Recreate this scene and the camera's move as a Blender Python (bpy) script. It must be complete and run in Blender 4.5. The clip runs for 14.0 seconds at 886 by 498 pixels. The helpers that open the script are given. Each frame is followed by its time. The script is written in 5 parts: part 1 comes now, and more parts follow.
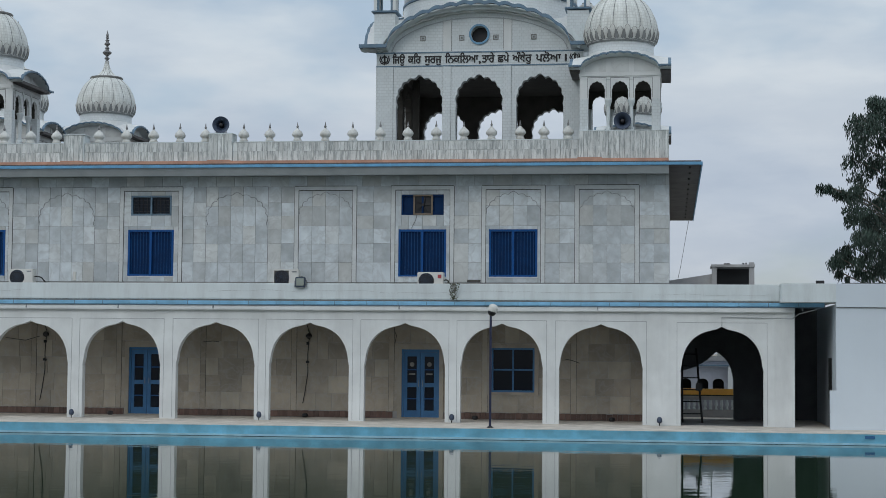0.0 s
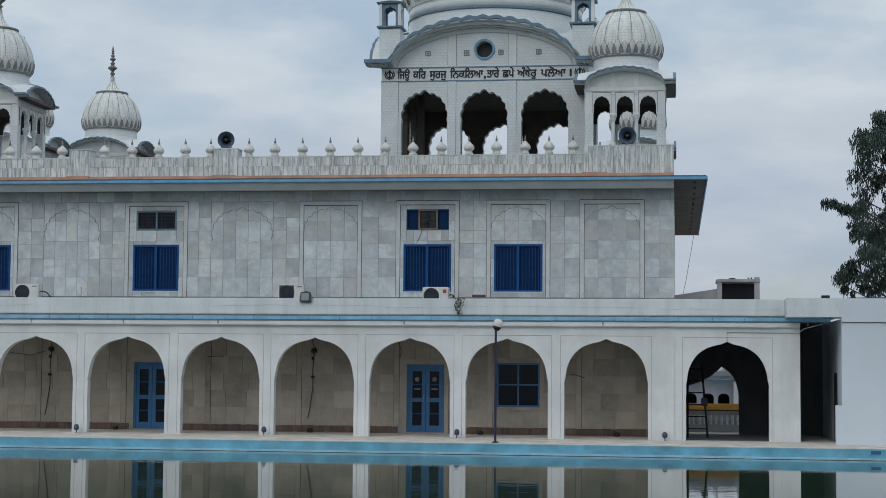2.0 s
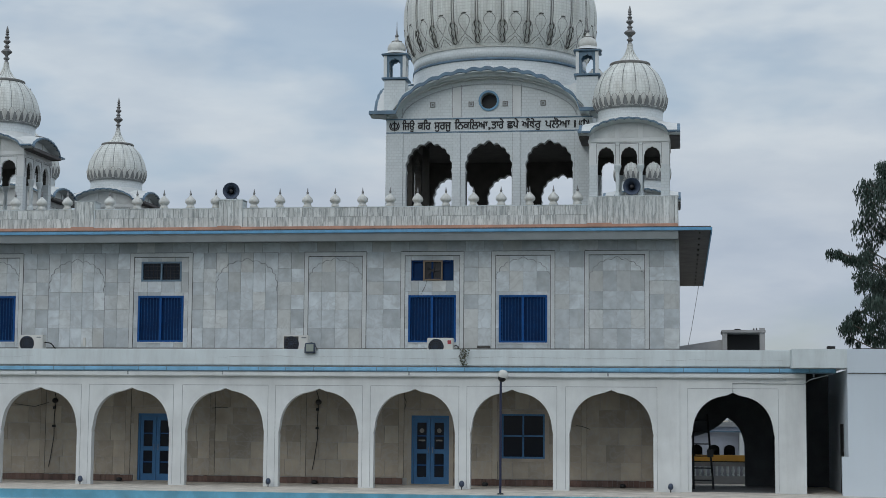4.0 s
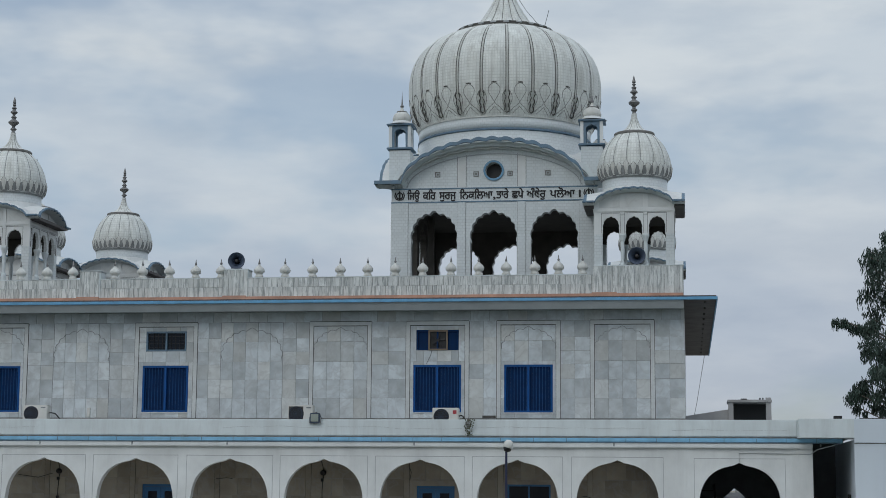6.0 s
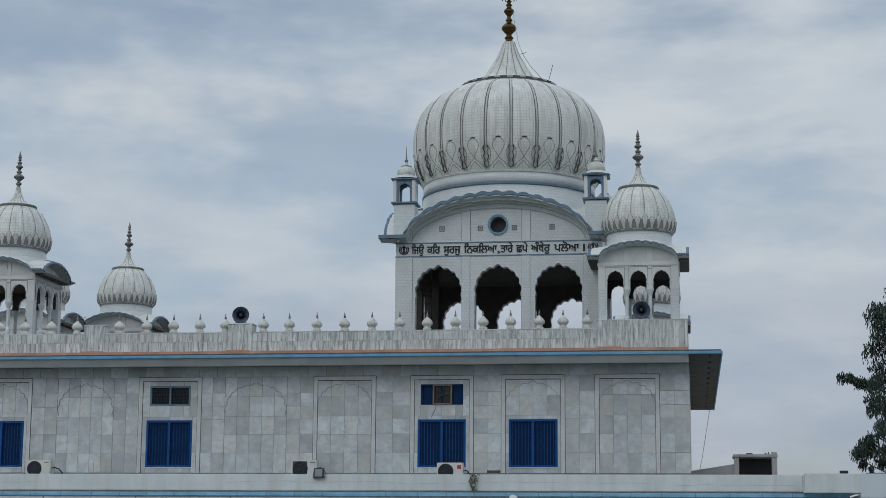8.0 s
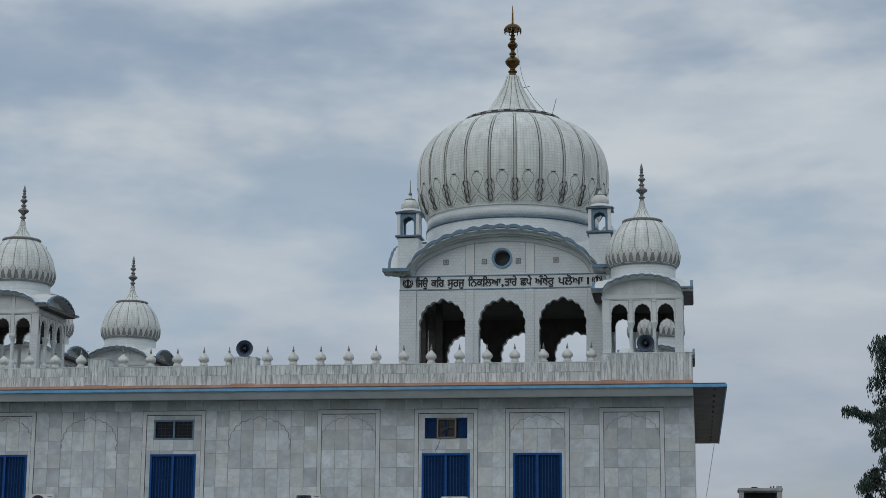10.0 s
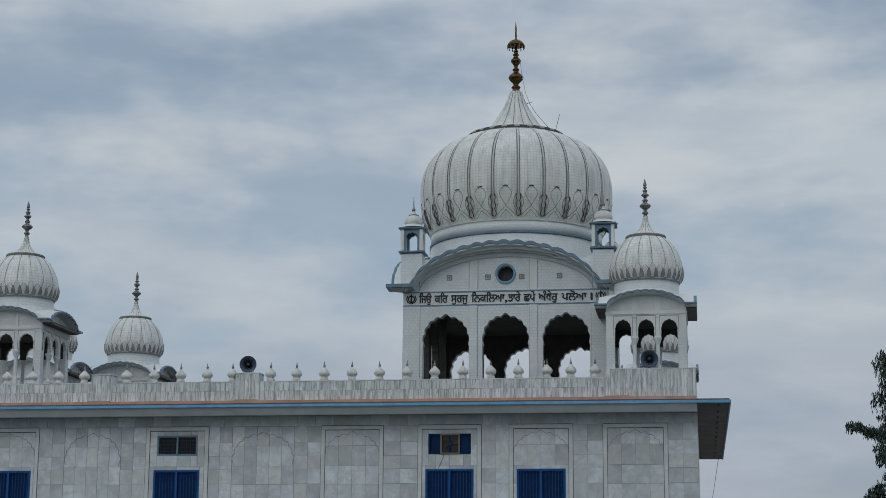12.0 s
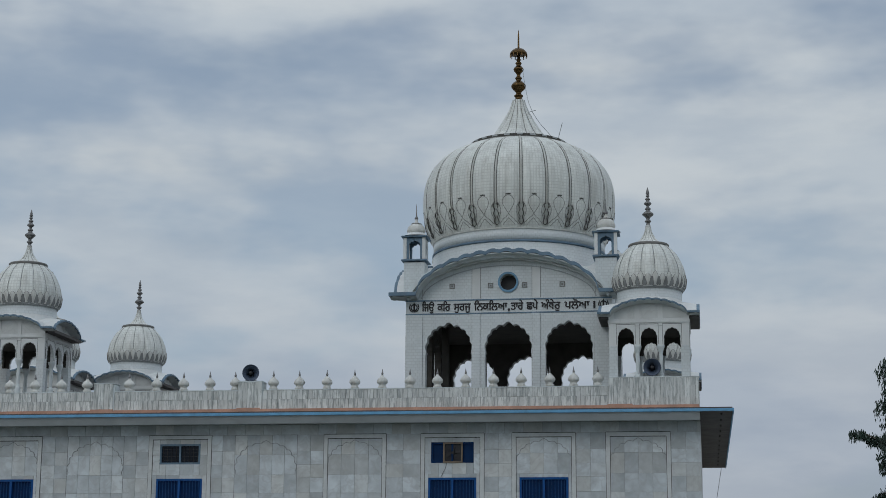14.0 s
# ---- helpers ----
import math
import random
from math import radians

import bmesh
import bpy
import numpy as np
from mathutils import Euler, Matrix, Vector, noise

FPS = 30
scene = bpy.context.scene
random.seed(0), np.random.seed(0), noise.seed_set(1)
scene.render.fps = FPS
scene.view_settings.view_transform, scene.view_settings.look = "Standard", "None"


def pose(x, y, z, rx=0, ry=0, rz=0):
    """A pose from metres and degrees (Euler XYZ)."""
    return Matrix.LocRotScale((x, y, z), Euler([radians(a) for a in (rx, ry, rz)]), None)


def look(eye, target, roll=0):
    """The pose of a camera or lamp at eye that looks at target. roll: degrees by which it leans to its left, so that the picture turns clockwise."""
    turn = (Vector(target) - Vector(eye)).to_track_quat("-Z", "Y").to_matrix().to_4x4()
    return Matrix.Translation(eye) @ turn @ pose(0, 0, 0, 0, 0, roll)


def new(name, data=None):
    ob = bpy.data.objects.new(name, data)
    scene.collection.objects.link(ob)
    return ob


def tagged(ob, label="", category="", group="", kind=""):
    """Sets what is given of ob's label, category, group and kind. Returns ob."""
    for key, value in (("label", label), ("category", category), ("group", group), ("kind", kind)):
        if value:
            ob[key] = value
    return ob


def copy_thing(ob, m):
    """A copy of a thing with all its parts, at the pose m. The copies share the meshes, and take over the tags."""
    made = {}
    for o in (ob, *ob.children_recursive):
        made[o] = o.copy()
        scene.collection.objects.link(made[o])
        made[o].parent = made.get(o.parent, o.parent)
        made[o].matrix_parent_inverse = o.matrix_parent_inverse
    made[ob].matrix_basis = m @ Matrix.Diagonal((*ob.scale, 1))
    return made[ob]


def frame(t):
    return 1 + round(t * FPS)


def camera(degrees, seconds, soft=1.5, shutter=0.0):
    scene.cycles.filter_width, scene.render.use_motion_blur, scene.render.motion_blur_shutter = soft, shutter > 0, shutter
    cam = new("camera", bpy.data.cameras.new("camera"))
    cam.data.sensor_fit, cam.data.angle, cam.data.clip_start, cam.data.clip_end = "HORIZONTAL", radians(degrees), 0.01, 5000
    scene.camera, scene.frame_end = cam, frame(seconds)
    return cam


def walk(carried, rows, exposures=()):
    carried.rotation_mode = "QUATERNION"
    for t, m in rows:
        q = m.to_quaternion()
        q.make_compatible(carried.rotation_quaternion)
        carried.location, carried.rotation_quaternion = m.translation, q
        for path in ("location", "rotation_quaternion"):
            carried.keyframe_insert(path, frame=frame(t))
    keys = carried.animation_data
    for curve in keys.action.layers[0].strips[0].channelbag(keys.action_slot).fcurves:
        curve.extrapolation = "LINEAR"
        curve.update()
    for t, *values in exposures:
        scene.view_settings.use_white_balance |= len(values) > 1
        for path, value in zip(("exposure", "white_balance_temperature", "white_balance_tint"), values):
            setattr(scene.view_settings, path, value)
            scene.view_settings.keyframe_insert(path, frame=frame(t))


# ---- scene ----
from mathutils.geometry import tessellate_polygon

# ---------- camera: stands on the far bank and tilts up ----------
EYE = 2.23
cam = camera(29.39, 14.0, soft=0.85)
ROWS = [
    (0.0, 7.73, 3.440, -0.48), (0.5, 7.771, 3.499, -0.485), (1.0, 7.817, 3.585, -0.482), (1.5, 7.853, 3.730, -0.475),
    (2.0, 7.906, 3.942, -0.47), (2.5, 7.953, 4.257, -0.468), (5.0, 8.180, 6.837, -0.445), (5.5, 8.228, 7.443, -0.434),
    (6.0, 8.273, 8.023, -0.425), (6.5, 8.309, 8.578, -0.423), (7.0, 8.356, 9.063, -0.420), (7.5, 8.390, 9.485, -0.420),
    (8.0, 8.436, 9.859, -0.415), (10.5, 8.610, 11.170, -0.395), (11.0, 8.641, 11.309, -0.395), (11.5, 8.673, 11.417, -0.400),
    (12.0, 8.704, 11.518, -0.395), (12.5, 8.727, 11.598, -0.397), (13.0, 8.759, 11.670, -0.400), (13.5, 8.784, 11.743, -0.400),
    (14.0, 8.800, 11.803, -0.395),
]
walk(cam, [(t, pose(0, 0, EYE, 0, 0, yaw) @ pose(0, 0, 0, pitch) @ pose(0, 0, 0, 0, roll) @ pose(0, 0, 0, 90))
           for t, yaw, pitch, roll in ROWS],
     exposures=((0.0, -0.02), (2.5, -0.07), (5.0, -0.12), (8.0, -0.26), (11.0, -0.37), (14.0, -0.39)))

# ---------- world and sun: bright overcast ----------
SUN_EL, SUN_AZ = 58.0, 150.0
world = bpy.data.worlds.new("overcast_sky")
scene.world = world
world.use_nodes = True
wn, wl = world.node_tree.nodes, world.node_tree.links
wn.clear()
w_out = wn.new("ShaderNodeOutputWorld")
w_bg = wn.new("ShaderNodeBackground")
w_sky = wn.new("ShaderNodeTexSky")
w_sky.sky_type, w_sky.sun_disc = "NISHITA", False
w_sky.sun_elevation, w_sky.sun_rotation = radians(SUN_EL), radians(SUN_AZ)
w_tc = wn.new("ShaderNodeTexCoord")


def w_noise(scale, stretch, offset, detail, rough):
    m = wn.new("ShaderNodeMapping")
    m.inputs["Scale"].default_value = (scale, scale, scale * stretch)
    m.inputs["Location"].default_value = offset
    wl.new(w_tc.outputs["Generated"], m.inputs["Vector"])
    n = wn.new("ShaderNodeTexNoise")
    n.inputs["Scale"].default_value = 1.0
    n.inputs["Detail"].default_value = detail
    n.inputs["Roughness"].default_value = rough
    wl.new(m.outputs["Vector"], n.inputs["Vector"])
    return n.outputs["Fac"]


def w_ramp(fac, stops):
    r = wn.new("ShaderNodeValToRGB")
    r.color_ramp.interpolation = "EASE"
    while len(r.color_ramp.elements) < len(stops):
        r.color_ramp.elements.new(0.5)
    for e, (p, c) in zip(r.color_ramp.elements, stops):
        e.position, e.color = p, (*c, 1)
    wl.new(fac, r.inputs["Fac"])
    return r.outputs["Color"]


def w_mix(fac, a, b, mode="MIX"):
    m = wn.new("ShaderNodeMix")
    m.data_type, m.blend_type = "RGBA", mode
    if isinstance(fac, float):
        m.inputs[0].default_value = fac
    else:
        wl.new(fac, m.inputs[0])
    for sock, v in ((m.inputs[6], a), (m.inputs[7], b)):
        if isinstance(v, tuple):
            sock.default_value = (*v, 1)
        else:
            wl.new(v, sock)
    return m.outputs[2]


w_clear = w_mix(1.0, w_sky.outputs["Color"], (0.105, 0.105, 0.105), "MULTIPLY")
w_cloud = w_ramp(w_noise(4.8, 3.3, (1.3, 4.0, 0.35), 7.0, 0.50),
                 [(0.28, (0.478, 0.552, 0.655)), (0.44, (0.547, 0.612, 0.704)), (0.58, (0.615, 0.668, 0.74)), (0.76, (0.71, 0.74, 0.775))])
w_fine = w_ramp(w_noise(12.0, 3.4, (7.0, 2.0, 0.9), 7.0, 0.55), [(0.35, (0.93, 0.945, 0.96)), (0.68, (1.05, 1.045, 1.03))])
w_cloud = w_mix(1.0, w_cloud, w_fine, "MULTIPLY")
w_gap = w_ramp(w_noise(3.8, 2.4, (3.6, 0.2, 0.5), 5.0, 0.55), [(0.36, (0.60, 0.60, 0.60)), (0.54, (0.04, 0.04, 0.04))])
w_col = w_mix(w_gap, w_cloud, w_clear)
# the cloud sheet is brighter towards the zenith
w_sep = wn.new("ShaderNodeSeparateXYZ")
wl.new(w_tc.outputs["Generated"], w_sep.inputs["Vector"])
w_up = w_ramp(w_sep.outputs["Z"], [(0.0, (0.71, 0.74, 0.79)), (0.09, (0.86, 0.88, 0.91)), (0.21, (1.08, 1.085, 1.05)), (0.95, (1.72, 1.71, 1.65))])
w_col = w_mix(1.0, w_col, w_up, "MULTIPLY")
wl.new(w_col, w_bg.inputs["Color"])
w_bg.inputs["Strength"].default_value = 1.0
wl.new(w_bg.outputs["Background"], w_out.inputs["Surface"])

sun = new("sun", bpy.data.lights.new("sun", "SUN"))
sun.data.energy, sun.data.angle, sun.data.color = 0.55, radians(25), (1.0, 0.96, 0.9)
sun.matrix_world = look((-20 - 30, -25, 60), (-10, 55, 5))


# ---------- materials ----------
def mat(name, color, rough=0.6, metal=0.0, vary=0.12, scale=2.0, grain=30.0, streak=0.0, dirt=(0.25, 0.24, 0.22), bump=0.15,
        per=0.0, veins=0.0, brick=None, spec=0.5, warm=0.0, sfreq=2.2, mortar=0.84, slo=0.47, shi=0.70):
    m = bpy.data.materials.new(name)
    m.use_nodes = True
    nt = m.node_tree
    n, l = nt.nodes, nt.links
    b = n["Principled BSDF"]
    b.inputs["Roughness"].default_value, b.inputs["Metallic"].default_value = rough, metal
    b.inputs["Specular IOR Level"].default_value = spec
    g = n.new("ShaderNodeNewGeometry")
    where = g.outputs["Position"]
    if per > 0:
        # every piece is cut from another part of the stone
        sc_ = n.new("ShaderNodeVectorMath")
        sc_.operation = "SCALE"
        sc_.inputs[0].default_value = (37.0, 11.0, 23.0)
        l.new(n.new("ShaderNodeObjectInfo").outputs["Random"], sc_.inputs["Scale"])
        ad_ = n.new("ShaderNodeVectorMath")
        l.new(where, ad_.inputs[0])
        l.new(sc_.outputs["Vector"], ad_.inputs[1])
        where = ad_.outputs["Vector"]

    def tex(sc, detail=4.0, rough_=0.55):
        mp = n.new("ShaderNodeMapping")
        mp.inputs["Scale"].default_value = sc
        l.new(where, mp.inputs["Vector"])
        t = n.new("ShaderNodeTexNoise")
        t.inputs["Scale"].default_value, t.inputs["Detail"].default_value = 1.0, detail
        t.inputs["Roughness"].default_value = rough_
        l.new(mp.outputs["Vector"], t.inputs["Vector"])
        return t.outputs["Fac"]

    def mix(fac, a, c, mode="MIX"):
        x = n.new("ShaderNodeMix")
        x.data_type, x.blend_type = "RGBA", mode
        for s, v in ((x.inputs[0], fac), (x.inputs[6], a), (x.inputs[7], c)):
            if isinstance(v, float):
                s.default_value = v
            elif isinstance(v, tuple):
                s.default_value = (*v, 1)
            else:
                l.new(v, s)
        return x.outputs[2]

    def rng(v, a, c, lo, hi):
        r = n.new("ShaderNodeMapRange")
        r.inputs["From Min"].default_value, r.inputs["From Max"].default_value = a, c
        r.inputs["To Min"].default_value, r.inputs["To Max"].default_value = lo, hi
        l.new(v, r.inputs["Value"])
        return r.outputs["Result"]

    lo, hi = tuple(c * (1 - vary) for c in color), tuple(min(1, c * (1 + vary * 0.6)) for c in color)
    col = mix(rng(tex((scale, scale, scale)), 0.3, 0.7, 0.0, 1.0), lo, hi)
    fine = tex((grain, grain, grain), 3.0)
    col = mix(rng(fine, 0.3, 0.7, 0.0, vary * 0.5), col, tuple(c * 0.6 for c in color))
    if per:
        rnd = n.new("ShaderNodeObjectInfo").outputs["Random"] if per > 0 else g.outputs["Random Per Island"]
        col = mix(1.0, col, mix(rnd, (1 - abs(per),) * 3, (1.0, 1.0, 1.0)), "MULTIPLY")
        if warm:
            wn_ = n.new("ShaderNodeTexWhiteNoise")
            wn_.noise_dimensions = "1D"
            l.new(rnd, wn_.inputs["W"])
            col = mix(rng(wn_.outputs["Value"], 0.55, 1.0, 0.0, warm), col, (0.66, 0.60, 0.48))
    if veins:
        wv = n.new("ShaderNodeTexNoise")
        wv.inputs["Scale"].default_value, wv.inputs["Detail"].default_value, wv.inputs["Distortion"].default_value = 1.6, 5.0, 1.4
        l.new(where, wv.inputs["Vector"])
        ab = n.new("ShaderNodeMath")
        ab.operation = "SUBTRACT"
        l.new(wv.outputs["Fac"], ab.inputs[0])
        ab.inputs[1].default_value = 0.5
        ab2 = n.new("ShaderNodeMath")
        ab2.operation = "ABSOLUTE"
        l.new(ab.outputs[0], ab2.inputs[0])
        col = mix(rng(ab2.outputs[0], 0.0, 0.05, veins, 0.0), col, (0.36, 0.36, 0.35))
    if streak:
        s = rng(tex((sfreq, sfreq, sfreq * 0.12), 6.0, 0.7), slo, shi, 0.0, streak)
        col = mix(s, col, dirt)
    height = fine
    if brick:
        uv = n.new("ShaderNodeUVMap")
        bt = n.new("ShaderNodeTexBrick")
        l.new(uv.outputs["UV"], bt.inputs["Vector"])
        bt.inputs["Scale"].default_value = 1.0
        bt.inputs["Brick Width"].default_value, bt.inputs["Row Height"].default_value = brick[0], brick[1]
        bt.inputs["Mortar Size"].default_value = brick[2]
        bt.offset = 0.0 if len(brick) < 4 else brick[3]
        bt.inputs["Color1"].default_value, bt.inputs["Color2"].default_value = (1, 1, 1, 1), (0.93, 0.94, 0.94, 1)
        bt.inputs["Mortar"].default_value = (mortar, mortar, mortar, 1)
        col = mix(1.0, col, bt.outputs["Color"], "MULTIPLY")
    l.new(col, b.inputs["Base Color"])
    if bump:
        bp = n.new("ShaderNodeBump")
        bp.inputs["Strength"].default_value, bp.inputs["Distance"].default_value = bump, 0.01
        l.new(height, bp.inputs["Height"])
        l.new(bp.outputs["Normal"], b.inputs["Normal"])
    return m


WHITE = mat("white_paint", (0.675, 0.70, 0.695), 0.65, vary=0.12, scale=1.1, streak=0.30, dirt=(0.46, 0.47, 0.47))
WALLW = mat("plain_white_wall", (0.60, 0.665, 0.72), 0.7, vary=0.05, scale=0.4, streak=0.06, dirt=(0.5, 0.51, 0.53))
PARA = mat("weathered_white_parapet", (0.64, 0.70, 0.71), 0.7, vary=0.10, scale=0.9, streak=0.45, dirt=(0.42, 0.43, 0.43))
MARBLE = mat("marble_tile", (0.622, 0.675, 0.695), 0.35, vary=0.20, scale=2.6, veins=0.30, per=0.31, warm=0.25, bump=0.05)
FRAME_ST = mat("marble_moulding", (0.59, 0.615, 0.61), 0.4, vary=0.12, scale=1.5, veins=0.2, bump=0.05)
LINE = mat("weathered_line_and_leaf_shade", (0.27, 0.28, 0.28), 0.9, vary=0.3, scale=4.0)
GROUT = mat("grey_joint", (0.33, 0.33, 0.32), 0.9, vary=0.25, scale=1.5)
SOFTLINE = mat("shallow_incised_line", (0.40, 0.42, 0.425), 0.9, vary=0.25, scale=2.0)
LEDGEB = mat("pale_blue_ledge_paint", (0.21, 0.47, 0.68), 0.5, vary=0.22, scale=2.0, streak=0.25, dirt=(0.14, 0.25, 0.34))
# eave shade on the white house is mixed into this lavender grey
LAV = mat("shaded_lavender_plaster", (0.44, 0.46, 0.52), 0.8, vary=0.15, scale=1.2, streak=0.25)
BACKM = mat("sandy_marble_tile", (0.385, 0.335, 0.265), 0.4, vary=0.22, scale=1.6, veins=0.32, per=0.26, warm=0.14, bump=0.05, streak=0.22, dirt=(0.20, 0.18, 0.15))
STRIPE = mat("streaked_parapet_slab", (0.72, 0.75, 0.735), 0.5, vary=0.16, scale=2.5, streak=0.78, dirt=(0.25, 0.28, 0.28), per=0.22, bump=0.1, sfreq=13.0, slo=0.48, shi=0.60)
BLUE = mat("light_blue_paint", (0.13, 0.36, 0.58), 0.5, vary=0.2, scale=3.0, streak=0.2, dirt=(0.10, 0.16, 0.22))
BLUEG = mat("faded_blue_trim", (0.115, 0.195, 0.27), 0.55, vary=0.25, scale=3.0, streak=0.3, dirt=(0.16, 0.19, 0.21))
DEEP = mat("deep_blue_paint", (0.001, 0.026, 0.095), 0.6, vary=0.2, scale=3.0, spec=0.15)
DOORB = mat("blue_door_paint", (0.03, 0.14, 0.31), 0.45, vary=0.15, scale=3.0)
POOLB = mat("pool_blue_paint", (0.16, 0.46, 0.63), 0.5, vary=0.34, scale=1.6, streak=0.45, dirt=(0.17, 0.36, 0.46), sfreq=3.0)
POOLP = mat("worn_pale_blue_paint", (0.36, 0.60, 0.70), 0.5, vary=0.25, scale=2.5)
PINK = mat("pink_waterproof_coat", (0.52, 0.30, 0.22), 0.85, vary=0.25, scale=2.0, streak=0.35, dirt=(0.30, 0.22, 0.18))
SOFFIT = mat("grey_soffit", (0.39, 0.42, 0.43), 0.8, vary=0.15, scale=1.5)
SOFFITB = mat("dark_brown_soffit", (0.105, 0.10, 0.098), 0.9, vary=0.3, scale=2.0)
PAVE = mat("cream_paving", (0.63, 0.58, 0.51), 0.7, vary=0.30, scale=1.6, streak=0.35, dirt=(0.30, 0.26, 0.21))
DADO = mat("red_stone_dado", (0.135, 0.075, 0.058), 0.55, vary=0.35, scale=3.0, per=0.38, streak=0.4, dirt=(0.21, 0.16, 0.13), sfreq=5.0)
DOME = mat("white_mosaic_dome", (0.735, 0.76, 0.725), 0.45, vary=0.12, scale=1.0, streak=0.55, dirt=(0.38, 0.38, 0.345), sfreq=5.0, slo=0.46, shi=0.68, brick=(0.11, 0.11, 0.012), mortar=0.82)
TILEW = mat("white_tile_cladding", (0.62, 0.665, 0.675), 0.4, vary=0.08, scale=1.0, streak=0.14, dirt=(0.45, 0.46, 0.46), brick=(0.15, 0.10, 0.008, 0.5), mortar=0.84)
FINI = mat("weathered_cream_finial", (0.62, 0.63, 0.60), 0.6, vary=0.16, scale=5.0, streak=0.45, dirt=(0.36, 0.34, 0.30), sfreq=6.0)
GAPBLACK = mat("groove_and_shade_black", (0.085, 0.082, 0.075), 0.9, vary=0.3, scale=6.0)
LINEGREY = mat("grey_relief_line", (0.21, 0.21, 0.20), 0.9, vary=0.3, scale=6.0)
# also used for sheets that stand in for dark hollows
BLACK = mat("black_paint_and_shade", (0.012, 0.012, 0.014), 0.5, vary=0.2)
# near-black lining: the shade inside tower and kiosks is put into its colour
INNER = mat("inner_shade_lining", (0.07, 0.066, 0.058), 0.9, vary=0.3)
# plaster colour that holds the shade of rooms and passages
DARKIN = mat("shade_toned_plaster", (0.13, 0.14, 0.15), 0.8, vary=0.2)
GOLD = mat("tarnished_brass", (0.11, 0.068, 0.028), 0.30, metal=0.9, vary=0.35, scale=8.0)
STONEF = mat("grey_spire_metal", (0.20, 0.20, 0.20), 0.45, metal=0.4, vary=0.3, scale=8.0)
GLASS = mat("dark_window_glass", (0.006, 0.010, 0.018), 0.10, vary=0.1, bump=0.0, spec=0.22)
METAL = mat("grey_metal", (0.25, 0.27, 0.28), 0.45, metal=0.6, vary=0.2)
ACW = mat("ac_white_casing", (0.66, 0.66, 0.62), 0.5, vary=0.1)
CONC = mat("concrete_and_shaded_white", (0.38, 0.38, 0.38), 0.9, vary=0.2, scale=1.5, streak=0.3)
YELLOW = mat("yellow_paint", (0.72, 0.36, 0.06), 0.5, vary=0.15)
EARTH = mat("dusty_ground", (0.26, 0.23, 0.18), 0.95, vary=0.3, scale=0.2)
LEAF = mat("dull_green_leaf", (0.044, 0.082, 0.062), 0.55, vary=0.35, scale=1.0, per=-0.55, bump=0.0)
BARK = mat("grey_bark", (0.12, 0.11, 0.095), 0.9, vary=0.3, scale=3.0)
HORNM = mat("grey_blue_horn", (0.05, 0.07, 0.11), 0.45, metal=0.3, vary=0.2)
WATER = mat("green_pool_water", (0.020, 0.042, 0.025), 0.025, vary=0.1, scale=0.2, bump=0.0)
wt = WATER.node_tree
w_b = wt.nodes["Principled BSDF"]
w_b.inputs["IOR"].default_value = 1.38
w_geo = wt.nodes.new("ShaderNodeNewGeometry")
w_map = wt.nodes.new("ShaderNodeMapping")
w_map.inputs["Scale"].default_value = (0.5, 2.2, 1.0)
w_nz = wt.nodes.new("ShaderNodeTexNoise")
w_nz.inputs["Scale"].default_value, w_nz.inputs["Detail"].default_value = 1.0, 3.0
w_bp = wt.nodes.new("ShaderNodeBump")
w_bp.inputs["Strength"].default_value, w_bp.inputs["Distance"].default_value = 0.10, 0.03
wt.links.new(w_geo.outputs["Position"], w_map.inputs["Vector"])
wt.links.new(w_map.outputs["Vector"], w_nz.inputs["Vector"])
wt.links.new(w_nz.outputs["Fac"], w_bp.inputs["Height"])
wt.links.new(w_bp.outputs["Normal"], w_b.inputs["Normal"])


# ---------- mesh helpers ----------
def to_mesh(name, bm, material, smooth=False):
    me = bpy.data.meshes.new(name)
    bmesh.ops.recalc_face_normals(bm, faces=bm.faces)
    bm.to_mesh(me)
    bm.free()
    me.materials.append(material)
    if smooth:
        for p in me.polygons:
            p.use_smooth = True
    return me


def part(name, bm, material, parent=None, label="", smooth=False):
    ob = new(name, to_mesh(name, bm, material, smooth))
    if parent is not None:
        ob.parent = parent
    if label:
        ob["label"] = label
    return ob


def empty(name, x=0, y=0, z=0, label="", category="", group="", kind=""):
    ob = new(name)
    ob.location = (x, y, z)
    ob.empty_display_size = 0.2
    return tagged(ob, label, category, group, kind)


def solid(name, bm, material, label, category, kind="", group="", smooth=False):
    return tagged(part(name, bm, material, None, "", smooth), label, category, group, kind)


def box(bm, x0, x1, y0, y1, z0, z1):
    v = [bm.verts.new(c) for c in ((x0, y0, z0), (x1, y0, z0), (x1, y1, z0), (x0, y1, z0), (x0, y0, z1), (x1, y0, z1), (x1, y1, z1), (x0, y1, z1))]
    for q in ((0, 3, 2, 1), (4, 5, 6, 7), (0, 1, 5, 4), (1, 2, 6, 5), (2, 3, 7, 6), (3, 0, 4, 7)):
        bm.faces.new([v[i] for i in q])
    return bm


def boxes(*dims):
    bm = bmesh.new()
    for d in dims:
        box(bm, *d)
    return bm


def soft_box(x0, x1, y0, y1, z0, z1, r=0.02, seg=2):
    bm = boxes((x0, x1, y0, y1, z0, z1))
    bmesh.ops.bevel(bm, geom=bm.edges[:], offset=r, segments=seg, affect="EDGES")
    return bm


